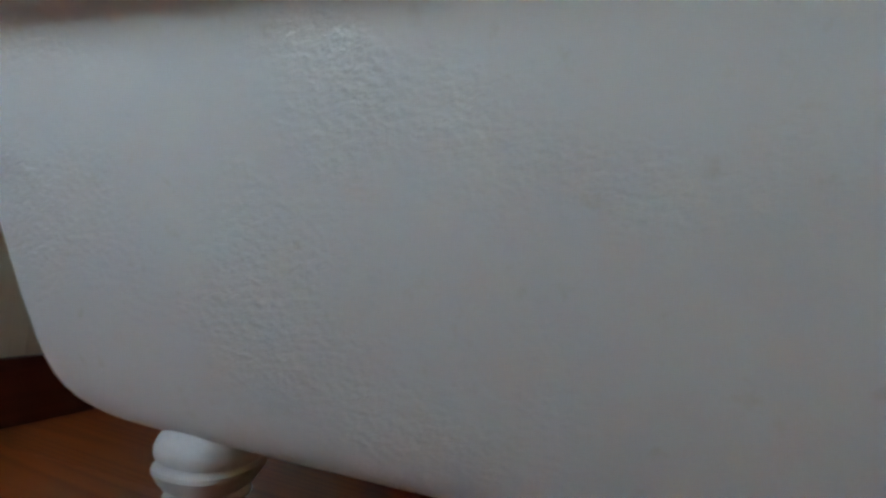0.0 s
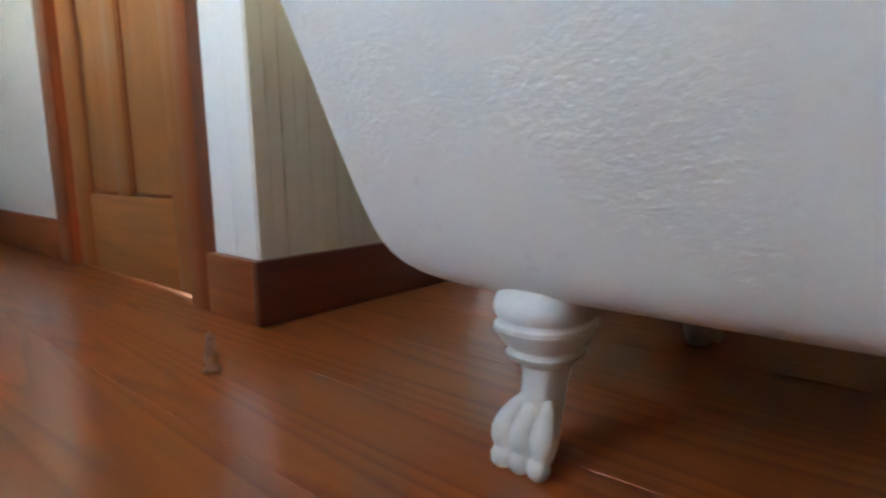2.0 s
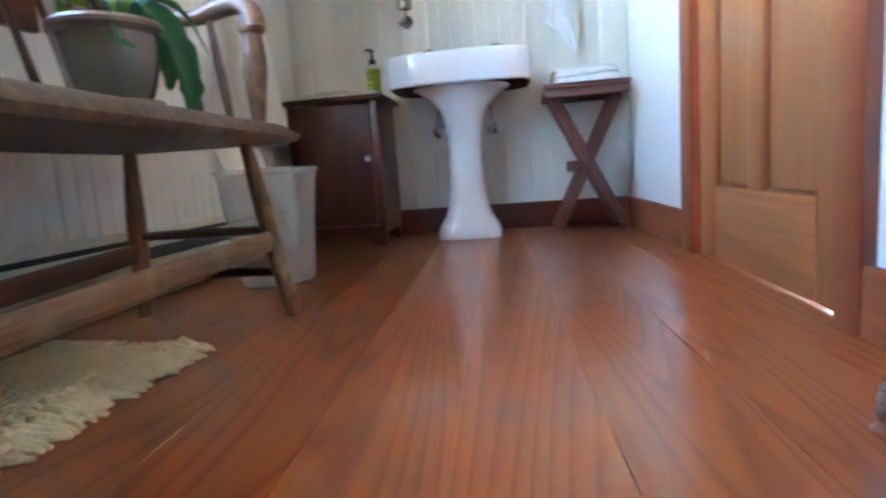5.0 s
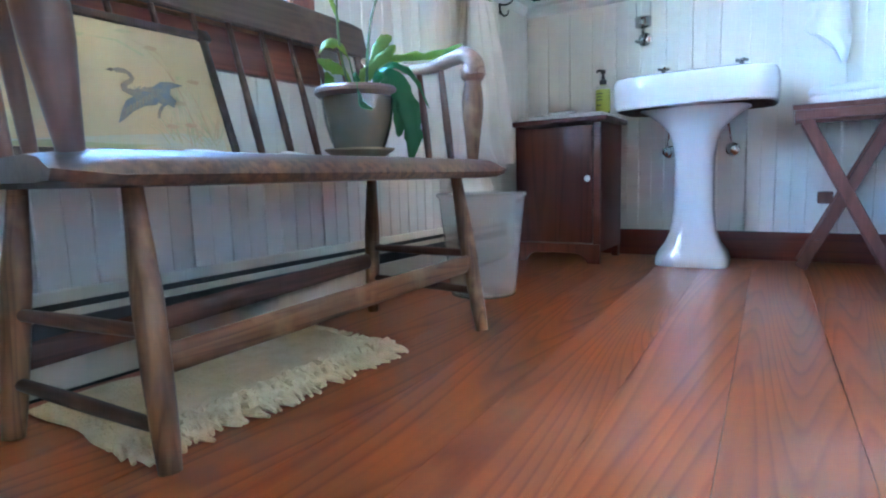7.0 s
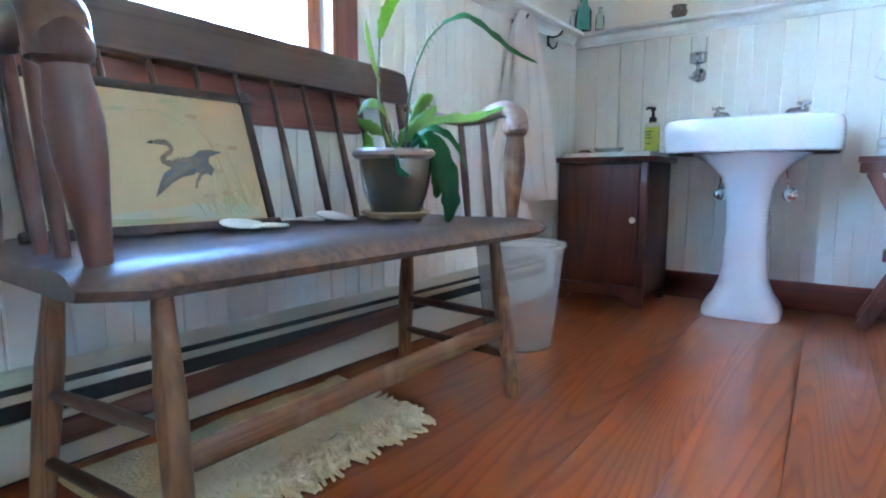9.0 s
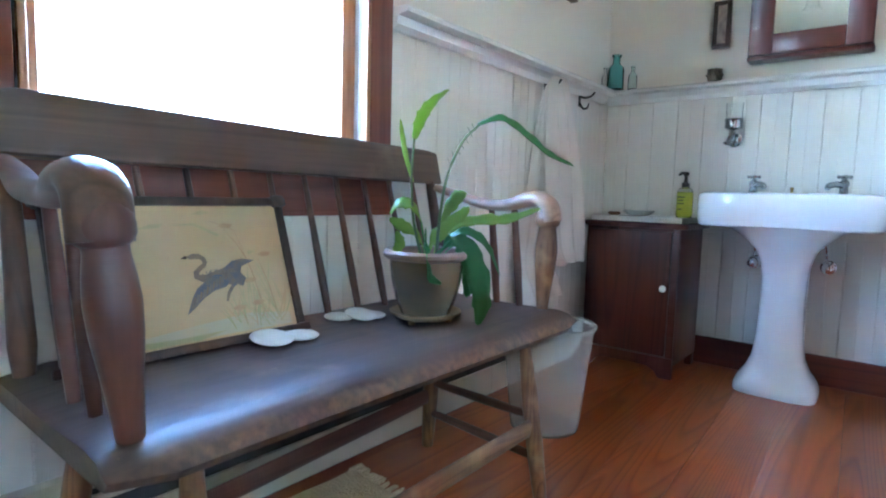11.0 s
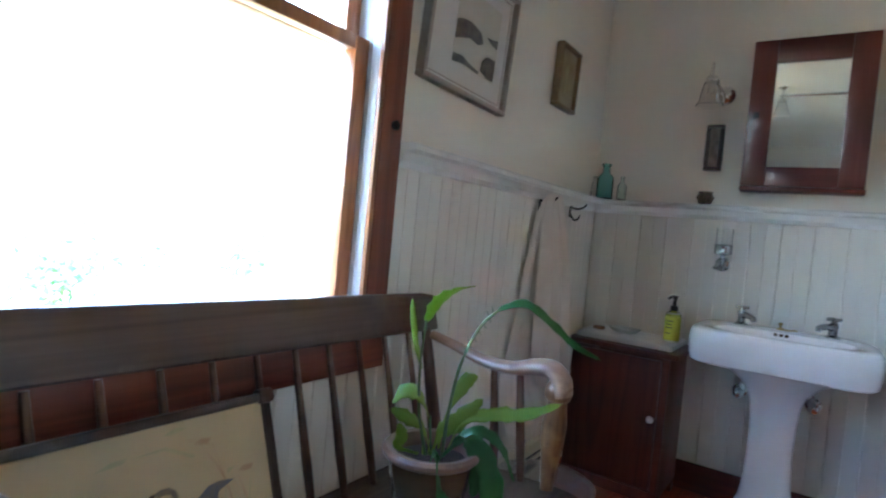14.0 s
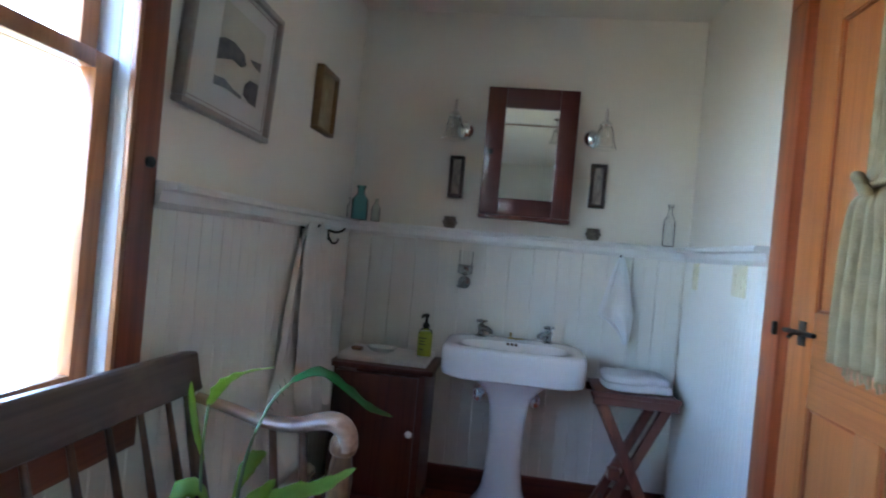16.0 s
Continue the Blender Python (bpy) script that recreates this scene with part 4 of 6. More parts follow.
for a0, b0, a1, b1 in ((0.83, 0.15, 0.75, 0.80), (0.90, 0.10, 0.84, 0.62), (0.75, 0.80, 0.60, 0.90), (0.79, 0.55, 0.69, 0.83)):
    painted("stalk", [(a0, b0), (a0 + 0.007, b0), ((a0 + a1) / 2 + 0.016, (b0 + b1) / 2), (a1, b1), ((a0 + a1) / 2 + 0.010, (b0 + b1) / 2)], PAINT_RUST, 0.0005)
for a, b in ((0.70, 0.84), (0.775, 0.40), (0.80, 0.22), (0.70, 0.20), (0.88, 0.60)):
    painted("seed_head", [(a - 0.03, b), (a, b + 0.022), (a + 0.045, b + 0.012), (a + 0.03, b - 0.016), (a - 0.005, b - 0.018)], PAINT_RUST, 0.0006)
rnd = random.Random(5)
for k in range(26):
    a = rnd.uniform(0.70, 0.95)
    b = rnd.uniform(0.04, 0.2)
    la, lb = rnd.uniform(-0.10, 0.10), rnd.uniform(0.1, 0.5) * (0.4 + 0.6 * (a - 0.5) / 0.43)
    wdt = 0.006
    painted("reed", [(a, b), (a + wdt, b), (a + la * 0.5 + wdt, b + lb * 0.6), (min(0.97, a + la), b + lb), (a + la * 0.5, b + lb * 0.62)], PAINT_REED, 0.0003)
for pts in ([(0.30, 0.83), (0.36, 0.865), (0.42, 0.87), (0.40, 0.84)], [(0.55, 0.935), (0.60, 0.965), (0.65, 0.95), (0.60, 0.93)], [(0.42, 0.855), (0.55, 0.85), (0.66, 0.76), (0.67, 0.775), (0.56, 0.868)], [(0.80, 0.60), (0.84, 0.63), (0.80, 0.635)]):
    painted("seed_head", pts, PAINT_REED, 0.0003)

for k, (x, y, r, z, tip) in enumerate([(0.268, 0.792, 0.043, 0.003, 9), (0.264, 0.866, 0.037, 0.0, 2), (0.236, 1.060, 0.038, 0.004, 13), (0.186, 1.036, 0.036, 0.0, 3), (0.226, 1.108, 0.034, 0.0, 3), (0.250, 0.830, 0.026, 0.0, 0)]):
    prof = [(0.3 * r, 0.0), (0.92 * r, 0.001), (r, 0.004), (0.93 * r, 0.0065), (0.55 * r, 0.0082), (0.15 * r, 0.0092)]
    bm = lathe(prof, 28, (x, y, 0.460 + z + abs(math.sin(radians(tip))) * r), Euler((0, radians(tip), 0)).to_matrix())
    dollar = solid("sand_dollar", bm, SHELL, "pale chalky sand dollar lying on the bench seat", "shell", "sand dollars on the bench")

# potted plant
PX, PY, PZ = 0.345, 1.170, 0.460
plant = thing("potted_plant", (PX, PY, PZ), "leggy green strap-leaved plant in a brown glazed pot", "plant")
part("saucer", lathe([(0.064, 0.010), (0.070, 0.012), (0.079, 0.019), (0.085, 0.022), (0.087, 0.027), (0.081, 0.027), (0.068, 0.019), (0.02, 0.018)], 40, (PX, PY, PZ)), SAUCER_CLAY, plant, "tan clay saucer")
for k in range(3):
    a = 0.6 + 2.1 * k
    part("saucer_foot", lathe([(0.008, 0), (0.010, 0.006), (0.009, 0.012)], 10, (PX + 0.055 * math.cos(a), PY + 0.055 * math.sin(a), PZ)), SAUCER_CLAY, plant)
pot = part("pot", lathe([(0.054, 0.020), (0.060, 0.022), (0.066, 0.036), (0.075, 0.062), (0.082, 0.090), (0.086, 0.118), (0.088, 0.140), (0.088, 0.152), (0.084, 0.156), (0.081, 0.14)], 48, (PX, PY, PZ), cap=(True, False)), POT_GLAZE, plant)
part("rim", lathe([(0.086, 0.150), (0.096, 0.152), (0.1035, 0.159), (0.104, 0.167), (0.098, 0.174), (0.085, 0.172), (0.080, 0.162), (0.079, 0.14)], 48, (PX, PY, PZ), cap=(False, False)), POT_RIM, pot)
part("soil", lathe([(0.081, 0.142), (0.04, 0.150), (0.005, 0.152)], 28, (PX, PY, PZ), cap=(False, True)), SOIL, pot)


def leaf(points, width, mat, wavy=0.1, side=(0, 1, 0), fold=0.25, label="", neck=0.0):
    """A strap leaf with a raised midrib and a scalloped edge along a line of points. neck: the share that is bare stalk."""
    line = smooth_path(points, 7)
    bm = bmesh.new()
    rows = []
    n = len(line)
    for i, p in enumerate(line):
        s = i / (n - 1)
        along = (line[min(i + 1, n - 1)] - line[max(i - 1, 0)]).normalized()
        across = (Vector(side) - along * Vector(side).dot(along)).normalized()
        nor = along.cross(across).normalized()
        blade = max(0.0, (s - neck) / (1 - neck))
        w = width * (math.sin(math.pi * min(1, 0.05 + blade * 0.95)) ** 0.6) * (1 + wavy * math.sin(s * 34) + 0.6 * wavy * math.sin(s * 61 + width * 900))
        w = w if s > neck else max(0.0022, w * (s / neck) ** 5 if neck else w)
        row = []
        for u in (-1, -0.5, 0, 0.5, 1):
            row.append(bm.verts.new(p + across * (u * w) + nor * (abs(u) * w * fold + (0.10 * w * math.sin(s * 34 + u) if abs(u) == 1 else 0))))
        rows.append(row)
    for a, b in zip(rows, rows[1:]):
        for k in range(4):
            bm.faces.new((a[k], a[k + 1], b[k + 1], b[k]))
    ob = part("leaf", bm, mat, plant, label)
    sol = ob.modifiers.new("thick", "SOLIDIFY")
    sol.thickness = 0.0012
    return ob


def at(dx, dy, dz):
    return (PX + dx, PY + dy, PZ + dz)


def stem(points, r0, r1):
    line = smooth_path(points, 6)
    part("stem", tube(line, [r0 + (r1 - r0) * i / (len(line) - 1) for i in range(len(line))], 8), STEM, plant)


RIGHT = Vector((0.78, 0.62, 0)).normalized()
def pl(u, z, d=0.0):
    """A place beside the pot: u along the way that faces the room, d towards the wall."""
    u, d = u * 1.12, d * 1.12
    z = z if z < 0.13 else 0.13 + (z - 0.13) * 1.12 + 0.012
    return (PX + RIGHT.x * u - RIGHT.y * d, PY + RIGHT.y * u + RIGHT.x * d, PZ + z)


SIDE = (-RIGHT.y * 0.65, RIGHT.x * 0.65, 0.76)
FACE = (RIGHT.x, RIGHT.y, 0.15)
stem([pl(-0.01, 0.135), pl(-0.03, 0.22), pl(-0.036, 0.31), pl(-0.032, 0.395)], 0.0036, 0.0026)
leaf([pl(-0.032, 0.39), pl(-0.018, 0.427, -0.025), pl(0.005, 0.455, -0.065), pl(0.038, 0.474, -0.110)], 0.0145, LEAF_BRIGHT, 0.12, FACE)
leaf([pl(-0.033, 0.30), pl(-0.048, 0.35), pl(-0.058, 0.40), pl(-0.062, 0.43)], 0.006, LEAF_BRIGHT, 0.05, FACE)
stem([pl(0.02, 0.135), pl(0.025, 0.22), pl(0.038, 0.31), pl(0.068, 0.385), pl(0.105, 0.425)], 0.0040, 0.0028)
for k in range(7):
    a = pl(0.048 + 0.008 * k, 0.335 + 0.0125 * k)
    part("air_root", tube([a, (a[0] - 0.006, a[1] - 0.004, a[2] + 0.011 + 0.003 * (k % 3)), (a[0] - 0.007, a[1] - 0.007, a[2] + 0.019 + 0.004 * (k % 2))], [0.0009, 0.0007, 0.0004], 5), STEM, plant)
leaf([pl(0.10, 0.422), pl(0.150, 0.436), pl(0.20, 0.405), pl(0.25, 0.366), pl(0.305, 0.342)], 0.0125, LEAF_DARK, 0.08, SIDE)
leaf([pl(0.0, 0.14), pl(0.012, 0.18), pl(0.045, 0.205), pl(0.088, 0.252)], 0.021, LEAF_BRIGHT, 0.12, FACE, neck=0.30)
leaf([pl(0.015, 0.14, 0.03), pl(0.025, 0.20, 0.04), pl(0.055, 0.262, 0.05), pl(0.082, 0.282, 0.05)], 0.017, LEAF_BRIGHT, 0.12, FACE, neck=0.45)
leaf([pl(0.03, 0.15), pl(0.055, 0.205), pl(0.11, 0.222), pl(0.17, 0.226), pl(0.240, 0.252)], 0.016, LEAF_BRIGHT, 0.12, SIDE, neck=0.22)
leaf([pl(-0.005, 0.14), pl(-0.008, 0.20), pl(-0.030, 0.250), pl(-0.062, 0.258), pl(-0.082, 0.232)], 0.018, LEAF_BRIGHT, 0.12, SIDE, neck=0.40)
leaf([pl(-0.015, 0.14), pl(-0.022, 0.185), pl(-0.05, 0.205), pl(-0.082, 0.222)], 0.0145, LEAF_BRIGHT, 0.12, FACE, neck=0.42)
leaf([pl(-0.025, 0.14), pl(-0.062, 0.150), pl(-0.058, 0.172), pl(-0.066, 0.196)], 0.0125, LEAF_BRIGHT, 0.10, FACE, neck=0.25)
leaf([pl(0.02, 0.14, -0.01), pl(0.06, 0.185, -0.03), pl(0.100, 0.135, -0.035), pl(0.118, 0.06, -0.03), pl(0.112, -0.004, -0.02)], 0.026, LEAF_DARK, 0.11, FACE, neck=0.12)
leaf([pl(0.03, 0.14, 0.02), pl(0.07, 0.175, 0.02), pl(0.094, 0.12, 0.02), pl(0.088, 0.055, 0.02)], 0.022, LEAF_DARK, 0.11, FACE, neck=0.2)
leaf([pl(0.02, 0.15, -0.02), pl(0.07, 0.200, -0.03), pl(0.12, 0.178, -0.03), pl(0.155, 0.120, -0.03)], 0.0125, LEAF_DARK, 0.10, SIDE, neck=0.15)
leaf([pl(-0.005, 0.145, -0.05), pl(0.0, 0.172, -0.080), pl(0.008, 0.125, -0.098), pl(0.034, 0.108, -0.100)], 0.012, LEAF_DARK, 0.12, SIDE, neck=0.15)
for k in range(4):
    a = 1.3 * k + 0.4
    leaf([pl(0.0, 0.138), pl(0.015 * math.cos(a), 0.17 + 0.006 * k, 0.02 * math.sin(a)), pl(0.030 * math.cos(a), 0.195 + 0.008 * k, 0.035 * math.sin(a))], 0.007, LEAF_DARK if k % 2 else LEAF_BRIGHT, 0.08, SIDE, neck=0.3)

# rug under the bench
rug = thing("rag_rug", (0.30, 0.85, 0.001), "folded cream woven rug with a knotted fringe lying under the bench", "rug")
RX0, RX1, RY0, RY1 = 0.10, 0.455, 0.50, 1.16
nx, ny = 16, 34
rnd = random.Random(11)


def rug_z(x, y):
    edge = min(x - RX0, RX1 - x, y - RY0, RY1 - y)
    return 0.016 * min(1, max(0, edge) / 0.03) + 0.007 * noise.noise(Vector((x * 9, y * 9, 0))) + 0.004


loops = []
bm = bmesh.new()
grid = []
for j in range(ny + 1):
    row = []
    for i in range(nx + 1):
        x, y = RX0 + (RX1 - RX0) * i / nx, RY0 + (RY1 - RY0) * j / ny
        wob = 0.012 * noise.noise(Vector((x * 6, y * 6, 3)))
        row.append(bm.verts.new((x + wob + (0.06 if i > nx / 2 else 0.0) * (y - 0.8) * 0.3, y + wob - 0.10 * (x - RX0) * (1 if j > ny / 2 else 0.2), rug_z(x, y))))
    grid.append(row)
for j in range(ny):
    for i in range(nx):
        bm.faces.new((grid[j][i], grid[j][i + 1], grid[j + 1][i + 1], grid[j + 1][i]))
border = [grid[j][nx].co.copy() for j in range(ny + 1)]
border_far = [grid[ny][i].co.copy() for i in range(nx + 1)]
border_near = [grid[0][i].co.copy() for i in range(nx + 1)]
weave = part("weave", bm, RUG_CLOTH, rug)
sol = weave.modifiers.new("thick", "SOLIDIFY")
sol.thickness, sol.offset = 0.006, 0
for k in range(64):
    p = border[int(k / 64 * ny)].lerp(border[min(ny, int(k / 64 * ny) + 1)], (k / 64 * ny) % 1)
    ln = rnd.uniform(0.035, 0.062)
    dy = rnd.uniform(-0.02, 0.02)
    mid = p + Vector((ln * 0.5, dy * 0.4, 0.007))
    part("tassel", tube(smooth_path([p + Vector((-0.02, 0, 0.004)), mid, p + Vector((ln, dy, -p.z + 0.006))], 3), ease([0.006, 0.0068, 0.0035], 3), 6), RUG_CLOTH, rug)
for back, count in ((0.052, 42), (0.028, 44), (0.008, 46)):
    for k in range(count):
        p = border[int(k / count * ny)] + Vector((-back, rnd.uniform(-0.008, 0.008), 0.003))
        swell = rnd.uniform(0.006, 0.0095)
        part("tuft", tube(smooth_path([p, p + Vector((0.014, rnd.uniform(-0.006, 0.006), rnd.uniform(0.010, 0.018))), p + Vector((rnd.uniform(0.026, 0.040), rnd.uniform(-0.012, 0.012), -0.001))], 3), ease([0.005, swell, 0.004], 3), 7), RUG_CLOTH, rug)
for k in range(22):
    p = border_far[int(k / 22 * nx)]
    part("tassel", tube(smooth_path([p + Vector((0, -0.015, 0.003)), p + Vector((0.004, 0.015, 0.006)), p + Vector((rnd.uniform(-0.01, 0.012), rnd.uniform(0.02, 0.04), -p.z + 0.005))], 3), ease([0.006, 0.006, 0.003], 3), 6), RUG_CLOTH, rug)

# waste bin
bin_x, bin_y = 0.345, 1.80
waste = thing("waste_bin", (bin_x, bin_y, 0), "translucent white plastic waste bin standing by the bench", "bin")
part("bin_wall", lathe([(0.105, 0.001), (0.112, 0.004), (0.116, 0.03), (0.149, 0.348), (0.147, 0.349), (0.113, 0.03), (0.108, 0.010), (0.02, 0.009)], 44, (bin_x, bin_y, 0)), BIN_PLASTIC, waste)
part("bin_rim", lathe([(0.1485, 0.342), (0.1565, 0.345), (0.158, 0.352), (0.152, 0.357), (0.146, 0.352)], 44, (bin_x, bin_y, 0), cap=(False, False)), BIN_PLASTIC, waste, "rolled rim")
b = BIN_PLASTIC.node_tree.nodes["Principled BSDF"]
b.inputs["Transmission Weight"].default_value = 0.82
b.inputs["IOR"].default_value = 1.06


# ---------------------------------------------------------------- sink wall
cabinet = thing("bedside_cabinet", (0.31, 2.79, 0), "small dark mahogany cupboard with a white china knob", "cabinet")
CX0, CX1, CY0, CY1 = 0.095, 0.515, 2.62, 2.955
part("side", box(CX0, CX0 + 0.02, CY0 + 0.002, CY1, 0.055, 0.645, 0.002), CABINET_WOOD, cabinet)
part("side", box(CX1 - 0.02, CX1, CY0 + 0.002, CY1, 0.055, 0.645, 0.002), CABINET_WOOD, cabinet)
part("back", box(CX0 + 0.02, CX1 - 0.02, CY1 - 0.012, CY1 - 0.002, 0.055, 0.645), CABINET_WOOD, cabinet, smooth=False)
part("bottom", box(CX0 + 0.02, CX1 - 0.02, CY0 + 0.015, CY1 - 0.012, 0.06, 0.08), CABINET_WOOD, cabinet, smooth=False)
part("cabinet_top", box(CX0 - 0.022, CX1 + 0.03, CY0 - 0.022, CY1 + 0.005, 0.646, 0.668, 0.006, 3), CABINET_WOOD, cabinet)
cdoor = part("door", box(CX0 + 0.012, CX1 - 0.035, CY0 - 0.016, CY0 + 0.001, 0.095, 0.632, 0.003), CABINET_WOOD, cabinet)
part("face_strip", box(CX1 - 0.033, CX1 - 0.002, CY0 - 0.010, CY0 + 0.0015, 0.06, 0.643, 0.002), CABINET_WOOD, cabinet)
part("knob", lathe([(0.006, 0), (0.0065, 0.008), (0.014, 0.014), (0.0155, 0.021), (0.012, 0.028), (0.004, 0.031)], 18, (0.463, CY0 - 0.016, 0.392), Euler((radians(90), 0, 0)).to_matrix()), PORCELAIN, cdoor, "white china knob")
part("plinth", outline_slab([(CX0 + 0.0, 0.0), (CX0 + 0.055, 0.0), (CX0 + 0.075, 0.03), (CX0 + 0.11, 0.045), (CX1 - 0.11, 0.045), (CX1 - 0.075, 0.03), (CX1 - 0.055, 0.0), (CX1, 0.0), (CX1, 0.09), (CX0, 0.09)], "y", CY0 - 0.018, CY0 + 0.0), CABINET_WOOD, cabinet, smooth=False)
for y0 in (CY1 - 0.05,):
    for x0 in (CX0 + 0.002, CX1 - 0.032):
        part("foot", box(x0, x0 + 0.03, y0, y0 + 0.045, 0.0, 0.055, 0.003), CABINET_WOOD, cabinet)

solid("marble_tray", box(0.095, 0.505, 2.655, 2.945, 0.669, 0.692, 0.004), MARBLE, "pale worn marble slab lying on the cupboard", "tray")
soap_dish = thing("soap_dish", (0.265, 2.80, 0.692), "shallow milky pressed glass soap dish on the marble slab", "dish")
part("bowl", rings([plan_loop(0.265, 2.80, hx, hy, 0.6925 + z, 2.4, 28) for hx, hy, z in [(0.035, 0.025, 0.0), (0.05, 0.036, 0.006), (0.072, 0.05, 0.024), (0.070, 0.048, 0.025), (0.047, 0.034, 0.010), (0.03, 0.02, 0.006)]]), material("pressed_glass", (0.74, 0.77, 0.74), 0.2, second=(0.62, 0.66, 0.63), size=30, bump=0.0006, bump_size=90), soap_dish)
solid("soap_bar", rings([plan_loop(0.15, 2.79, hx, hy, 0.6925 + z, 3, 24) for hx, hy, z in [(0.022, 0.016, 0), (0.028, 0.02, 0.004), (0.028, 0.02, 0.012), (0.022, 0.015, 0.016)]]),
      material("amber_soap", (0.20, 0.11, 0.06), 0.4), "small amber brown bar of soap on the marble slab", "soap")
bottle = thing("soap_bottle", (0.468, 2.80, 0.692), "clear pump soap bottle with a lime yellow label", "bottle")
part("bottle_body", lathe([(0.03, 0.0), (0.033, 0.004), (0.033, 0.115), (0.028, 0.128), (0.014, 0.134), (0.013, 0.142)], 28, (0.468, 2.80, 0.6925)), PALE_GLASS, bottle)
blabel = part("bottle_label", lathe([(0.0336, 0.008), (0.0338, 0.009), (0.0338, 0.110), (0.0336, 0.111)], 28, (0.468, 2.80, 0.6925), cap=(False, False)), material("lime_label", (0.52, 0.55, 0.06), 0.45, second=(0.45, 0.50, 0.05), size=20), bottle, "lime yellow paper label")
part("pump_collar", lathe([(0.015, 0.136), (0.016, 0.138), (0.016, 0.155), (0.008, 0.158), (0.006, 0.185), (0.011, 0.187), (0.012, 0.200), (0.006, 0.203)], 16, (0.468, 2.80, 0.6925)), BLACK_IRON, bottle, "black pump")
part("spout", tube(smooth_path([(0.468, 2.80, 0.887), (0.459, 2.775, 0.890), (0.452, 2.757, 0.882)], 4), [0.006] * 9, 8), BLACK_IRON, bottle)
LABEL_INK = material("label_ink", (0.16, 0.18, 0.06), 0.6)
for k, (z, w) in enumerate([(0.088, 0.6), (0.074, 0.45), (0.060, 0.5), (0.035, 0.35)]):
    bm = bmesh.new()
    n = 8
    mid = -1.9
    loops = [[Vector((0.468 + 0.0342 * math.cos(mid + w * (i / n - 0.5) * 2), 2.80 + 0.0342 * math.sin(mid + w * (i / n - 0.5) * 2), 0.6925 + z + h)) for i in range(n + 1)] for h in (0, 0.006)]
    rings(loops, False, (False, False), bm)
    part("print_bar", bm, LABEL_INK, blabel)

sink = thing("pedestal_sink", (0.882, 2.76, 0), "white porcelain pedestal sink with two chrome taps", "sink")
SX, SY = 0.882, 2.735
basin = bmesh.new()
levels = [(0.300, 0.205, 0.672, 4.5), (0.308, 0.214, 0.678, 4.5), (0.313, 0.221, 0.70, 4.5), (0.315, 0.226, 0.75, 4.5), (0.313, 0.228, 0.785, 4.5), (0.305, 0.222, 0.800, 4.5), (0.290, 0.207, 0.806, 4.5), (0.250, 0.165, 0.805, 3.5)]
loops = [plan_loop(SX, SY, hx, hy, z, p, 56) for hx, hy, z, p in levels]
loops += [plan_loop(SX, SY - 0.035, hx, hy, z, p, 56) for hx, hy, z, p in [(0.235, 0.128, 0.800, 3), (0.215, 0.115, 0.77, 2.8), (0.16, 0.09, 0.70, 2.4), (0.05, 0.04, 0.675, 2.0)]]
rings(loops, cap=(False, True), bm=basin)
basin_part = part("basin", basin, PORCELAIN, sink)
part("skirt_underside", rings([plan_loop(SX, SY, hx, hy, z, 4.5, 56) for hx, hy, z in [(0.3, 0.205, 0.6722), (0.292, 0.198, 0.676), (0.288, 0.194, 0.72)]] , cap=(False, True)), RUSTY_IRON, basin_part, "dark rusted underside")
ped = [(0.148, 0.128, 0.0, 4.0), (0.150, 0.130, 0.008, 4.0), (0.149, 0.129, 0.03, 4.0), (0.138, 0.118, 0.062, 3.6), (0.112, 0.098, 0.10, 3.2), (0.094, 0.082, 0.15, 3.0), (0.083, 0.073, 0.23, 2.8), (0.078, 0.07, 0.36, 2.8), (0.080, 0.072, 0.46, 2.8), (0.088, 0.08, 0.53, 2.7), (0.105, 0.10, 0.58, 2.6), (0.14, 0.13, 0.62, 2.6), (0.185, 0.165, 0.655, 2.8), (0.215, 0.178, 0.671, 3.0)]
part("pedestal", rings([plan_loop(SX, 2.77 if z < 0.5 else 2.77 - (z - 0.5) * 0.15, hx, hy, z, p, 48) for hx, hy, z, p in ped]), PORCELAIN, sink)
for tx, lean in ((0.722, 1), (1.042, -1)):
    tap = part("tap", lathe([(0.026, 0.0), (0.026, 0.005), (0.016, 0.011), (0.0145, 0.036), (0.018, 0.042), (0.017, 0.054), (0.010, 0.060), (0.008, 0.072)], 18, (tx, 2.885, 0.805)), NICKEL, sink, "chrome pillar tap")
    part("spout", tube(smooth_path([(tx, 2.885, 0.842), (tx + 0.02 * lean, 2.862, 0.848), (tx + 0.045 * lean, 2.835, 0.842), (tx + 0.05 * lean, 2.828, 0.828)], 5), ease([0.013, 0.0125, 0.0115, 0.0105], 5), 10), NICKEL, tap)
    for a in (0.4, 0.4 + math.pi / 2):
        d = Vector((math.cos(a), math.sin(a), 0)) * 0.026
        c = Vector((tx, 2.885, 0.878))
        part("cross_handle", turned(c - d, c + d, [(0, 0.006), (0.1, 0.008), (0.3, 0.005), (0.5, 0.009), (0.7, 0.005), (0.9, 0.008), (1, 0.006)], 10), NICKEL, tap)
part("drain_lever", lathe([(0.014, 0), (0.014, 0.004), (0.006, 0.008), (0.005, 0.018), (0.009, 0.022), (0.007, 0.03)], 14, (0.865, 2.895, 0.806)), BRASS, sink, "brass stopper knob")
part("plug_chain", tube(smooth_path([(0.865, 2.89, 0.815), (0.89, 2.88, 0.809), (0.915, 2.882, 0.812), (0.925, 2.886, 0.811)], 4), 0.004, 8), BRASS, sink)
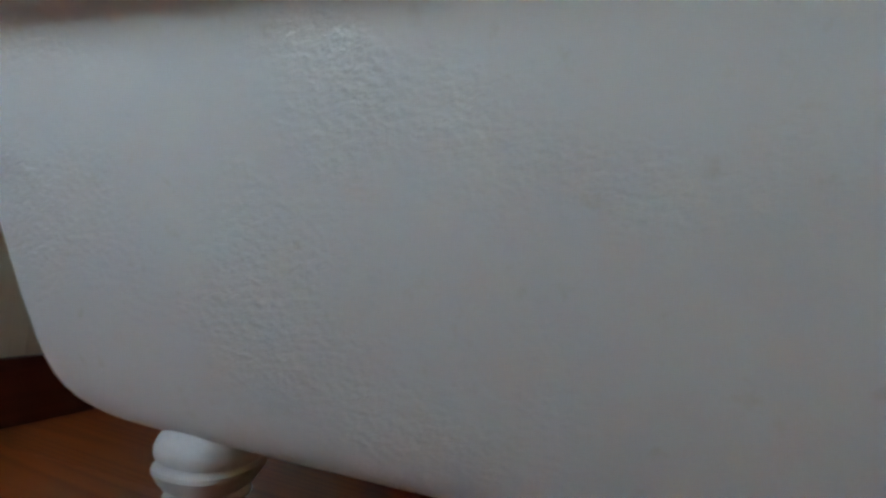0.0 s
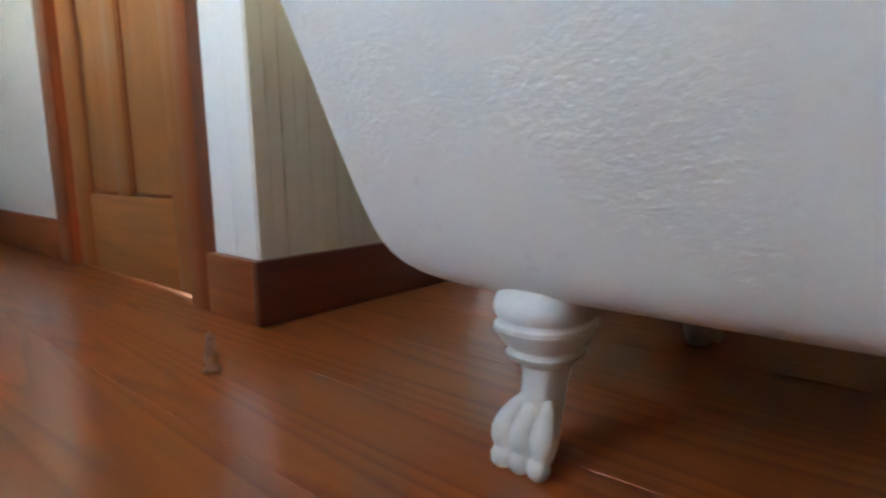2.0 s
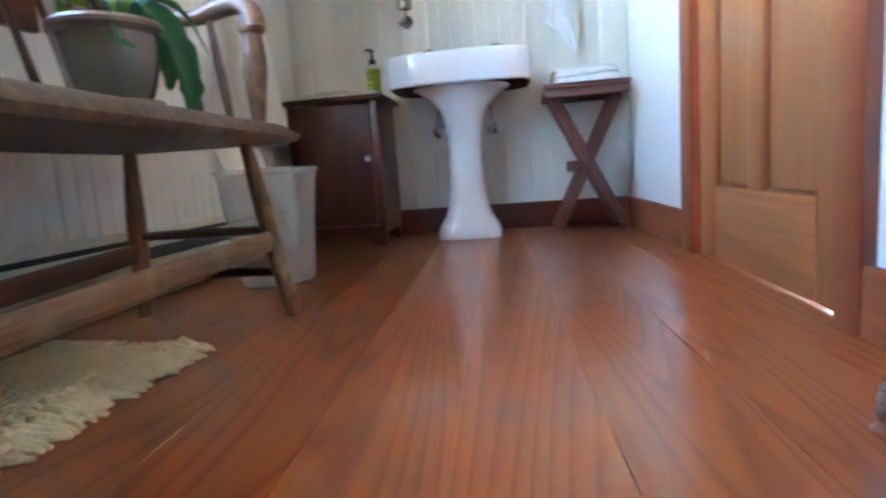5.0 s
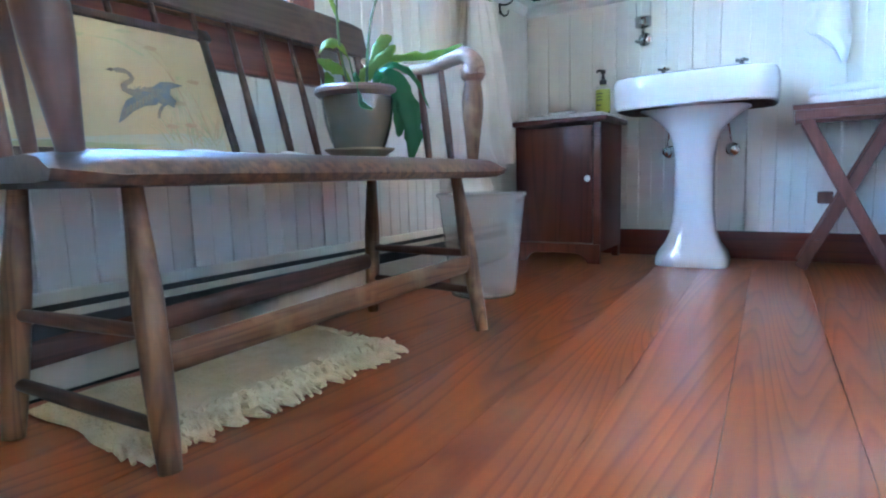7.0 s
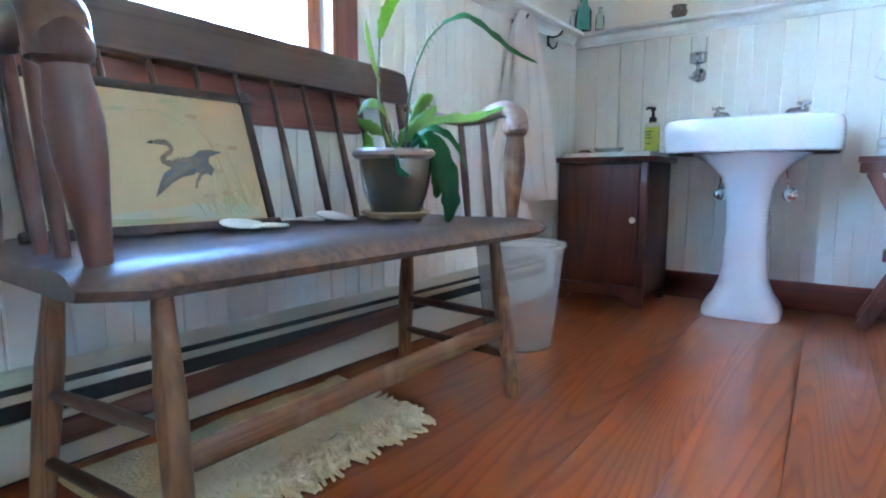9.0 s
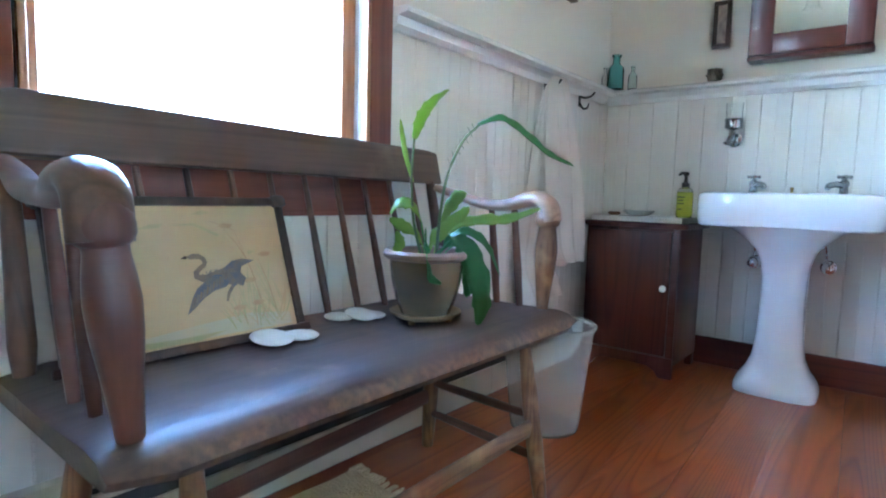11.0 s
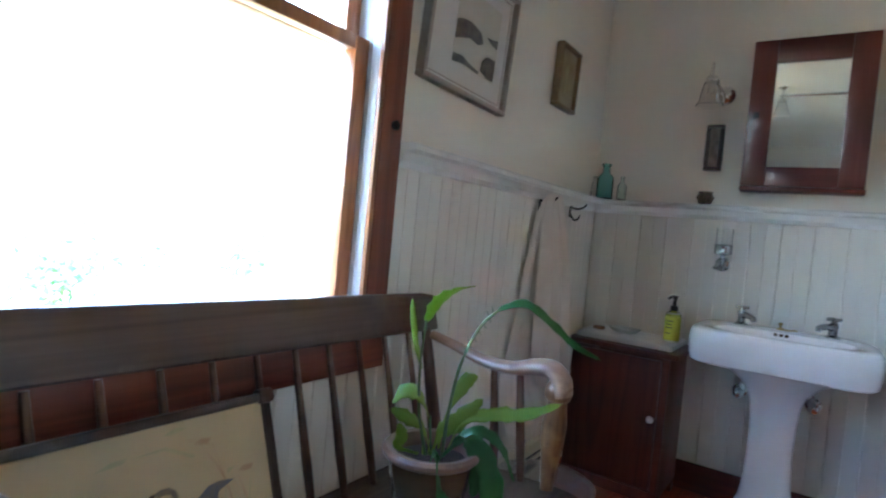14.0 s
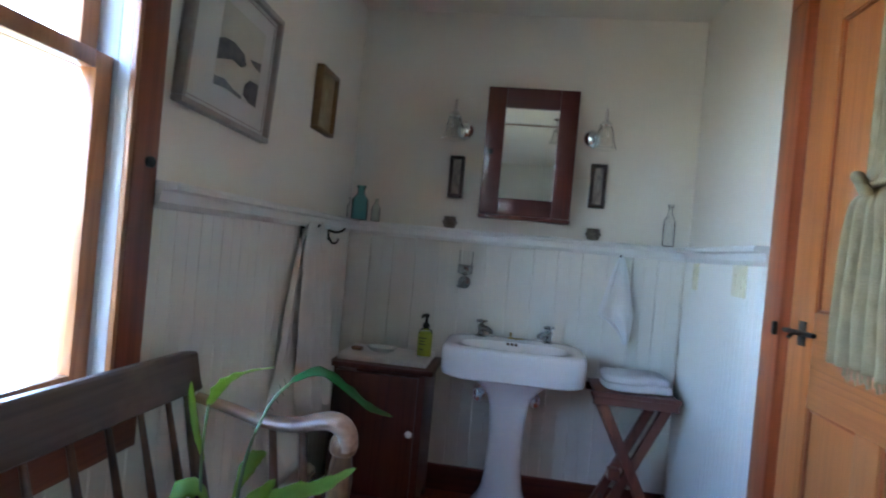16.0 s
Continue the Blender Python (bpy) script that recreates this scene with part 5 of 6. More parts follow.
# dark blocks on the basin paint the shade of the overflow holes
for k in range(3):
    part("overflow_slot_shade", box(0.848 + 0.019 * k, 0.861 + 0.019 * k, 2.8205, 2.830, 0.785, 0.797, 0.002), RUSTY_IRON, basin_part)
for tx, dx in ((0.735, -1), (1.008, 1)):
    valve = part("stop_valve", tube([(tx, 2.985, 0.505), (tx, 2.93, 0.505)], 0.011, 10), NICKEL, sink, "worn nickel stop valve")
    part("valve_flange", lathe([(0.03, 0), (0.03, 0.003), (0.02, 0.010), (0.011, 0.012)], 18, (tx, 2.999, 0.505), Euler((radians(90), 0, 0)).to_matrix()), CHROME, valve)
    part("valve_handle", lathe([(0.006, 0), (0.020, 0.003), (0.021, 0.010), (0.012, 0.016)], 12, (tx, 2.93, 0.505), Euler((radians(90), 0, 0)).to_matrix()), CHROME, valve)
    part("supply_pipe", tube(smooth_path([(tx, 2.94, 0.512), (tx - dx * 0.005, 2.93, 0.56), (tx - dx * 0.015, 2.90, 0.64), (tx - dx * 0.012, 2.885, 0.70)], 5), 0.005, 8), CHROME, valve)

# folding stool with a towel
stool = thing("folding_stool", (1.42, 2.84, 0), "reddish wooden folding stool with crossed legs", "stool")
TX0, TX1, TY0, TY1 = 1.245, 1.605, 2.70, 2.975
for k in range(5):
    w = (TX1 - TX0 - 0.012) / 5
    part("slat", box(TX0 + 0.006 + w * k + 0.001, TX0 + 0.006 + w * (k + 1) - 0.001, TY0 + 0.004, TY1 - 0.004, 0.632, 0.650, 0.002), STOOL_WOOD, stool)
STOOL_X = wood("stool_wood_level", (0.17, 0.062, 0.042), (0.10, 0.034, 0.024), None, "x", 0.4, 7, 8, 0.0004, 0.8, 0.1)
part("apron", box(TX0, TX1, TY0 - 0.006, TY0 + 0.016, 0.595, 0.631, 0.003), STOOL_X, stool)
part("apron", box(TX0, TX1, TY1 - 0.016, TY1 + 0.004, 0.595, 0.631, 0.003), STOOL_X, stool)
part("lip", box(TX0 - 0.006, TX1 + 0.006, TY0 - 0.012, TY0 + 0.0035, 0.6315, 0.652, 0.003), STOOL_X, stool)


def bar(a, b, half_w, half_d):
    """A straight squared bar in an upright plane across y."""
    a, b = Vector(a), Vector(b)
    d = (b - a).normalized()
    n = Vector((-d.z, 0, d.x))
    loops = [[p + n * half_w * s + Vector((0, half_d * t, 0)) for s, t in ((-1, -1), (1, -1), (1, 1), (-1, 1))] for p in (a, b)]
    bm = rings(loops)
    bmesh.ops.bevel(bm, geom=list(bm.edges), offset=0.002, segments=1, affect="EDGES")
    return bm


for y, other in ((2.712, 2.738), (2.95, 2.924)):
    part("leg", bar((1.285, y, 0.598), (1.580, y, 0.012), 0.021, 0.0115), STOOL_WOOD, stool)
    part("leg", bar((1.565, other, 0.598), (1.290, other, 0.012), 0.021, 0.0115), STOOL_WOOD, stool)
part("stretcher", tube([(1.345, 2.712, 0.12), (1.345, 2.95, 0.12)], 0.010, 8), STOOL_WOOD, stool)
part("stretcher", tube([(1.525, 2.738, 0.12), (1.525, 2.924, 0.12)], 0.010, 8), STOOL_WOOD, stool)
part("cross_block", box(1.335, 1.385, 2.70, 2.76, 0.27, 0.315, 0.004), STOOL_WOOD, stool)


fold = thing("folded_towel", (1.43, 2.83, 0.653), "thick white towel folded on the stool", "towel")
for k, (z0, z1, gx, gy) in enumerate(((0.653, 0.690, 0.152, 0.106), (0.688, 0.724, 0.144, 0.100))):
    ls = []
    for z, s in ((z0, 0.92), (z0 + 0.006, 0.985), ((z0 + z1) / 2, 1.0), (z1 - 0.009, 0.97), (z1 - 0.002, 0.88), (z1, 0.70)):
        lp = plan_loop(1.44 - 0.006 * k, 2.83 + 0.004 * k, gx * s, gy * s, z, 5, 44)
        ls.append([p + Vector((0.005 * noise.noise(p * 18), 0.005 * noise.noise(p * 18 + Vector((9, 0, 0))), 0.010 * noise.noise(p * 9))) for p in lp])
    part("fold_layer", rings(ls), WHITE_CLOTH, fold)

# medicine cabinet
chest = thing("medicine_cabinet", (0.872, 2.95, 1.388), "dark reddish wooden wall cabinet with a mirrored door", "cabinet")
MX0, MX1, MZ0, MZ1, MY = 0.656, 1.09, 1.388, 2.008, 2.912
part("cabinet_box", box(MX0 + 0.004, MX1 - 0.004, MY + 0.016, NORTH, MZ0 + 0.006, MZ1 - 0.006, 0.002), CHEST_WOOD, chest)
part("base_moulding", box(MX0 - 0.004, MX1 + 0.004, MY + 0.002, NORTH, MZ0 - 0.012, MZ0 + 0.006, 0.004), CHEST_WOOD, chest)
mdoor = part("door", box(MX0, 0.745, MY - 0.006, MY + 0.0155, MZ0 + 0.007, MZ1, 0.003), CHEST_WOOD, chest)
part("door_stile", box(1.001, MX1, MY - 0.006, MY + 0.0155, MZ0 + 0.007, MZ1, 0.003), CHEST_WOOD, mdoor)
CHEST_X = wood("medicine_cabinet_rail", (0.115, 0.025, 0.019), (0.09, 0.023, 0.016), None, "x", 0.33, 7, 7, 0.0003, 0.7, 0.2)
part("door_rail", box(0.7455, 1.0005, MY - 0.006, MY + 0.0155, MZ0 + 0.007, 1.476, 0.003), CHEST_X, mdoor)
part("door_rail", box(0.7455, 1.0005, MY - 0.006, MY + 0.0155, 1.912, MZ1, 0.003), CHEST_X, mdoor)
part("mirror", box(0.7445, 1.0015, MY + 0.006, MY + 0.010, 1.475, 1.913), MIRROR, mdoor, "plain mirror glass", smooth=False)
part("catch", box(0.678, 0.700, MY - 0.014, MY - 0.0065, 1.680, 1.706, 0.003), BLACK_IRON, mdoor, "small dark metal catch")


def wall_sconce(x, side):
    ob = thing("wall_sconce", (x, 2.98, 1.80), "chrome wall lamp with a ribbed clear glass bell shade", "lamp", "pair of wall lamps")
    part("backplate", lathe([(0.001, 0.0), (0.038, 0.0), (0.042, 0.004), (0.038, 0.012), (0.022, 0.020), (0.010, 0.026)], 26, (x, 2.999, 1.805), Euler((radians(90), 0, 0)).to_matrix(), (True, True)), CHROME, ob)
    sx = x + side * 0.045
    part("bracket_arm", tube(smooth_path([(x, 2.98, 1.805), (x + side * 0.01, 2.93, 1.815), (sx, 2.89, 1.87), (sx, 2.885, 1.905), (sx, 2.885, 1.86)], 6), 0.006, 10), CHROME, ob)
    part("finial", lathe([(0.004, 0.0), (0.008, 0.006), (0.004, 0.014), (0.007, 0.022), (0.002, 0.032)], 12, (sx, 2.885, 1.902)), CHROME, ob)
    part("shade_holder", lathe([(0.030, 1.842), (0.032, 1.848), (0.020, 1.866), (0.008, 1.872)], 22, (sx, 2.885, 0)), CHROME, ob)
    n, loops = 40, []
    for r, z in [(0.028, 1.845), (0.030, 1.835), (0.036, 1.81), (0.040, 1.78), (0.047, 1.755), (0.058, 1.738), (0.056, 1.737), (0.044, 1.756), (0.037, 1.782), (0.033, 1.81), (0.026, 1.838)]:
        loops.append([Vector((sx + (r + 0.0012 * (k % 2)) * math.cos(2 * math.pi * k / n), 2.885 + (r + 0.0012 * (k % 2)) * math.sin(2 * math.pi * k / n), z)) for k in range(n)])
    part("glass_shade", rings(loops, cap=(False, False)), RIBBED_GLASS, ob, "ribbed clear glass bell")
    part("bulb", lathe([(0.010, 0.045), (0.011, 0.035), (0.016, 0.018), (0.015, 0.006), (0.004, 0.0)], 16, (sx, 2.885, 1.79)), CLEAR, ob)


wall_sconce(0.550, -1)
wall_sconce(1.172, 1)


def small_frame(x0, x1, z0, z1, label):
    ob = thing("small_frame", ((x0 + x1) / 2, 2.99, z0), label, "picture", "pair of narrow framed pictures")
    for a, b, c, d in ((x0, x1, z0, z0 + 0.017), (x0, x1, z1 - 0.017, z1), (x0, x0 + 0.017, z0 + 0.017, z1 - 0.017), (x1 - 0.017, x1, z0 + 0.017, z1 - 0.017)):
        part("frame_rail", box(a, b, 2.984, 3.012, c, d, 0.003), DARK_FRAME, ob)
    part("print", box(x0 + 0.016, x1 - 0.016, 2.995, 2.999, z0 + 0.016, z1 - 0.016), material("aged_print", (0.33, 0.27, 0.21), 0.4, second=(0.16, 0.12, 0.10), size=45, mix=1.0, stretch=(1, 1, 0.5)), ob, "faded brown print", smooth=False)


small_frame(0.487, 0.560, 1.468, 1.675, "narrow dark framed print above the ledge")
small_frame(1.180, 1.256, 1.470, 1.684, "narrow dark framed print above the ledge")
VOTIVE = material("mercury_votive", (0.13, 0.105, 0.085), 0.3, 0.5, second=(0.30, 0.25, 0.20), size=90, mix=1, bump=0.002, bump_size=130)
for x in (0.515, 1.213):
    cup = thing("votive_cup", (x, 2.966, LEDGE), "small mottled glass votive cup on the ledge", "candle holder", "votive cups on the ledge")
    part("cup", lathe([(0.018, 0.0005), (0.027, 0.004), (0.033, 0.022), (0.033, 0.038), (0.028, 0.050), (0.033, 0.056), (0.031, 0.057), (0.025, 0.050), (0.03, 0.036), (0.02, 0.008)], 26, (x, 2.966, LEDGE)), VOTIVE, cup)
    for k in range(9):
        a = 2 * math.pi * k / 9
        part("stud", lathe([(0.001, -0.005), (0.005, -0.003), (0.006, 0), (0.005, 0.003), (0.001, 0.005)], 8, (x + 0.033 * math.cos(a), 2.966 + 0.033 * math.sin(a), LEDGE + 0.03)), VOTIVE, cup)


def glass_bottle(x, y, r, h, neck, mat, label):
    z = LEDGE + 0.0005
    prof = [(r * 0.85, 0), (r, 0.004), (r, h * 0.55), (r * 0.95, h * 0.62), (neck, h * 0.76), (neck, h * 0.93), (neck * 1.35, h * 0.94), (neck * 1.35, h), (neck * 0.8, h), (neck * 0.75, h * 0.76), (r * 0.86, h * 0.6), (r * 0.86, 0.006)]
    solid("glass_bottle", lathe(prof, 26, (x, y, z)), mat, label, "bottle", "old bottles on the ledge")


glass_bottle(0.060, 2.935, 0.040, 0.172, 0.018, AQUA_GLASS, "old aqua glass bottle on the corner of the ledge")
glass_bottle(0.135, 2.964, 0.022, 0.115, 0.008, PALE_GLASS, "small pale green glass vial on the ledge")
glass_bottle(0.026, 2.885, 0.016, 0.105, 0.007, CLEAR, "small clear glass vial in the corner of the ledge")
glass_bottle(1.560, 2.960, 0.027, 0.200, 0.010, CLEAR, "slim clear glass bottle on the ledge")

# tumbler holder on the sink wall
holder = thing("tumbler_holder", (0.612, 2.98, 1.03), "chrome wall holder with a clear glass tumbler", "holder")
part("wall_foot", lathe([(0.001, 0), (0.030, 0), (0.032, 0.004), (0.024, 0.010), (0.009, 0.014), (0.008, 0.05)], 20, (0.612, 2.998, 1.048), Euler((radians(90), 0, 0)).to_matrix()), NICKEL, holder)
part("hook_arm", tube(smooth_path([(0.612, 2.96, 1.048), (0.602, 2.94, 1.030), (0.590, 2.935, 1.028), (0.583, 2.935, 1.036)], 5), 0.006, 10), NICKEL, holder)
part("riser", tube(smooth_path([(0.612, 2.955, 1.05), (0.616, 2.94, 1.07), (0.616, 2.938, 1.092)], 5), 0.008, 10), NICKEL, holder)
part("ring_cup", lathe([(0.012, 1.088), (0.034, 1.094), (0.037, 1.100), (0.036, 1.105), (0.036, 1.128), (0.039, 1.132), (0.037, 1.136), (0.034, 1.130), (0.033, 1.100)], 28, (0.616, 2.938, 0)), NICKEL, holder)
part("tumbler", lathe([(0.028, 1.102), (0.031, 1.104), (0.035, 1.205), (0.033, 1.205), (0.029, 1.108), (0.02, 1.107)], 28, (0.616, 2.938, 0)), CLEAR, holder, "clear drinking glass")


def hook_iron(name_y, x, z):
    """A bent wire coat hook on the west wall."""
    ob = thing("coat_hook", (x, name_y, z), "bent dark wire coat hook screwed to the wainscot", "hook", "coat hooks")
    part("plate", box(x, x + 0.004, name_y - 0.010, name_y + 0.010, z - 0.035, z + 0.03, 0.002), BLACK_IRON, ob)
    part("upper_prong", tube(smooth_path([(x + 0.004, name_y, z + 0.012), (x + 0.03, name_y, z + 0.004), (x + 0.06, name_y, z + 0.010), (x + 0.078, name_y, z + 0.026)], 5), 0.0045, 8), BLACK_IRON, ob)
    part("lower_prong", tube(smooth_path([(x + 0.004, name_y, z - 0.02), (x + 0.022, name_y, z - 0.045), (x + 0.042, name_y, z - 0.042), (x + 0.050, name_y, z - 0.022)], 5), 0.0045, 8), BLACK_IRON, ob)


for y in (2.325, 2.660):
    hook_iron(y, 0.0005, 1.232)


def hung_cloth(name, rows, mat, label, normal, n=26, folds=4.0, depth=0.02, thick=0.005):
    """Cloth that hangs in folds. rows: height, middle along the wall, half width, bulge; normal 'x' or 'y' (out of the wall)."""
    bm = bmesh.new()
    grid = []
    zs = ease([r[0] for r in rows], 8)
    ms, ws, ds = ease([r[1] for r in rows], 8), ease([r[2] for r in rows], 8), ease([r[3] for r in rows], 8)
    for j, z in enumerate(zs):
        s = j / (len(zs) - 1)
        row = []
        for i in range(n + 1):
            u = i / n * 2 - 1
            a = ms[j] + u * ws[j]
            fold_d = ds[j] + depth * (0.35 + 0.65 * s) * math.sin(u * folds * math.pi / 2 + 1.3 * noise.noise(Vector((u * 2, s * 2, 5)))) + 0.006 * noise.noise(Vector((u * 4, s * 6, 1)))
            drop = 0.02 * noise.noise(Vector((u * 2, 7, 0))) * s
            row.append(bm.verts.new((0.004 + fold_d, a, z + drop) if normal == "x" else ((a, NORTH - 0.004 - fold_d, z + drop) if normal == "y" else (W - 0.012 - fold_d, a, z + drop))))
        grid.append(row)
    for a, b in zip(grid, grid[1:]):
        for i in range(n):
            bm.faces.new((a[i], a[i + 1], b[i + 1], b[i]))
    ob = solid(name, bm, mat, label, "towel")
    s1 = ob.modifiers.new("thick", "SOLIDIFY")
    s1.thickness = thick
    s2 = ob.modifiers.new("soft", "SUBSURF")
    s2.levels = s2.render_levels = 1
    return ob


hung_cloth("bath_towel", [(1.258, 2.325, 0.030, 0.040), (1.20, 2.315, 0.050, 0.026), (1.02, 2.305, 0.080, 0.016), (0.84, 2.300, 0.110, 0.014), (0.62, 2.275, 0.150, 0.014), (0.48, 2.265, 0.165, 0.016), (0.33, 2.265, 0.160, 0.070)], TOWEL_CLOTH,
           "large cream bath towel hanging behind another", "x", 34, 5.0, 0.009)
hung_cloth("bath_towel", [(1.270, 2.335, 0.045, 0.060), (1.20, 2.345, 0.080, 0.058), (1.02, 2.390, 0.120, 0.060), (0.84, 2.420, 0.145, 0.062), (0.66, 2.440, 0.160, 0.064), (0.55, 2.460, 0.150, 0.064), (0.47, 2.495, 0.110, 0.062)], TOWEL_CLOTH,
           "cream bath towel hanging in front of another", "x", 34, 5.0, 0.030)
hung_cloth("hand_towel", [(1.245, 1.355, 0.012, 0.035), (1.15, 1.350, 0.042, 0.055), (1.03, 1.345, 0.070, 0.065), (0.965, 1.345, 0.082, 0.065), (0.935, 1.365, 0.060, 0.065), (0.89, 1.388, 0.034, 0.06), (0.83, 1.402, 0.010, 0.05)], WHITE_CLOTH,
           "small white hand towel hung by one corner", "y", 22, 3.0, 0.018)
peg = thing("towel_hook", (1.352, 2.98, 1.24), "small hook holding the hand towel", "hook")
part("hook_wire", tube(smooth_path([(1.352, 2.999, 1.25), (1.352, 2.965, 1.240), (1.352, 2.955, 1.250)], 4), 0.004, 8), BLACK_IRON, peg)
robe = hung_cloth("curtain", [(1.93, 1.465, 0.075, 0.03), (1.60, 1.47, 0.075, 0.03), (1.46, 1.485, 0.06, 0.03), (1.425, 1.49, 0.055, 0.03), (1.39, 1.49, 0.075, 0.045), (1.28, 1.485, 0.095, 0.05), (1.14, 1.485, 0.100, 0.05), (1.03, 1.485, 0.105, 0.045)], KHAKI_CLOTH,
                  "khaki woven cloth gathered and tied on the door", "e", 60, 9.0, 0.026)
tie = bmesh.new()
tube(smooth_path([(W - 0.015, 1.56, 1.412), (W - 0.055, 1.54, 1.428), (W - 0.078, 1.495, 1.432), (W - 0.055, 1.44, 1.440), (W - 0.02, 1.425, 1.450)], 6), 0.011, 10, (1, 0.7), bm=tie)
tube(smooth_path([(W - 0.075, 1.52, 1.436), (W - 0.098, 1.505, 1.452), (W - 0.100, 1.485, 1.432), (W - 0.082, 1.495, 1.414)], 5), 0.014, 10, (1, 0.8), bm=tie)
part("tie", tie, KHAKI_CLOTH, robe, "knotted cloth tie")
for k in range(16):
    y = 1.39 + 0.0125 * k
    fringe = tube(smooth_path([(W - 0.045, y, 1.045), (W - 0.05, y + 0.003 * (k % 3 - 1), 1.02), (W - 0.047, y + 0.004 * (k % 2), 1.005 - 0.006 * (k % 3))], 3), 0.0025, 6)
    part("fringe", fringe, KHAKI_CLOTH, robe)
tagged(robe, category="cloth")

# pictures on the west wall
def wall_picture(y0, y1, z0, z1, rail, mat, label, mat_board):
    ob = thing("wall_picture", (0.0, (y0 + y1) / 2, z0), label, "picture")
    for a, b, c, d in ((y0, y1, z0, z0 + rail), (y0, y1, z1 - rail, z1), (y0, y0 + rail, z0 + rail, z1 - rail), (y1 - rail, y1, z0 + rail, z1 - rail)):
        part("frame_rail", box(-0.011, 0.022, a, b, c, d, 0.004), mat, ob)
    part("sheet", box(-0.008, 0.004, y0 + rail - 0.002, y1 - rail + 0.002, z0 + rail - 0.002, z1 - rail + 0.002), mat_board, ob, smooth=False)
    return ob


PEWTER = material("pewter_frame", (0.36, 0.31, 0.27), 0.35, 0.3, second=(0.27, 0.23, 0.20), size=40)
GILT = material("gilt_frame", (0.22, 0.13, 0.055), 0.45, 0.2, second=(0.12, 0.07, 0.03), size=40, bump=0.001)
MATBOARD = material("mat_board", (0.60, 0.58, 0.54), 0.8, second=(0.52, 0.50, 0.46), size=5)
OLD_PAPER = material("old_paper", (0.40, 0.31, 0.19), 0.7, second=(0.28, 0.21, 0.12), size=14, mix=1)
PRINT_SKY = material("print_paper", (0.52, 0.50, 0.42), 0.6, second=(0.44, 0.41, 0.33), size=9)
PRINT_DARK = material("print_ink", (0.085, 0.085, 0.095), 0.6, second=(0.16, 0.15, 0.14), size=40, mix=1)
big = wall_picture(1.441, 1.925, 1.503, 1.905, 0.017, PEWTER, "landscape print in a pewter frame with a white mat", MATBOARD)
part("print", box(0.0042, 0.0052, 1.588, 1.840, 1.592, 1.825), PRINT_SKY, big, "grey landscape print", smooth=False)


def ink(parent, pts, y0, y1, z0, z1, x, mat):
    bm = rings([[Vector((d, y0 + a * (y1 - y0), z0 + b * (z1 - z0))) for a, b in pts] for d in (x, x + 0.0006)])
    part("ink_shape", bm, mat, parent, smooth=False)


PR_BOX = (1.588, 1.840, 1.592, 1.825)
for a, b, c, d in ((1.470, 1.896, 1.532, 1.535), (1.470, 1.896, 1.873, 1.876), (1.470, 1.473, 1.535, 1.873), (1.893, 1.896, 1.535, 1.873)):
    part("mat_line", box(0.0042, 0.006, a, b, c, d), PEWTER, big, smooth=False)
ink(big, [(0.0, 0.53), (0.1, 0.58), (0.30, 0.61), (0.55, 0.56), (0.63, 0.44), (0.52, 0.38), (0.32, 0.40), (0.05, 0.31), (0.0, 0.29)], *PR_BOX, 0.0053, PRINT_DARK)
ink(big, [(0.0, 0.10), (0.2, 0.13), (0.42, 0.07), (0.62, 0.05), (0.6, 0.01), (0.25, 0.03), (0.0, 0.0)], *PR_BOX, 0.0053, PRINT_DARK)
ink(big, [(0.66, 0.21), (0.76, 0.30), (0.98, 0.32), (0.98, 0.02), (0.80, 0.02), (0.64, 0.08)], *PR_BOX, 0.0053, PRINT_DARK)
ink(big, [(0.70, 0.55), (0.98, 0.60), (0.98, 0.48), (0.85, 0.50)], *PR_BOX, 0.0053, PRINT_DARK)
small = wall_picture(2.352, 2.555, 1.642, 1.903, 0.014, GILT, "small old drawing in a narrow gilt frame", OLD_PAPER)
ink(small, [(0.45, 0.2), (0.52, 0.2), (0.54, 0.5), (0.62, 0.66), (0.52, 0.75), (0.42, 0.7), (0.38, 0.58), (0.47, 0.5)], 2.37, 2.54, 1.665, 1.885, 0.0042, PAINT_REED)

big.rotation_euler = (radians(-1.4), radians(2.6), 0)
small.rotation_euler = (0, radians(1.6), 0)

# switches on the east wall
def switch_plate(y0, y1, z0, z1, toggles):
    ob = thing("light_switch", (W, (y0 + y1) / 2, z0), "ivory plastic light switch plate on the wainscot", "switch")
    plate = part("plate", box(W - 0.0055, W - 0.0002, y0, y1, z0, z1, 0.002), IVORY, ob)
    for k in range(toggles):
        c = y0 + (y1 - y0) * (k + 0.5) / toggles
        part("rocker", box(W - 0.010, W - 0.0056, c - 0.012, c + 0.012, (z0 + z1) / 2 - 0.026, (z0 + z1) / 2 + 0.026, 0.002), IVORY, plate)


switch_plate(2.275, 2.40, 1.13, 1.248, 2)
switch_plate(2.79, 2.86, 1.125, 1.243, 1)

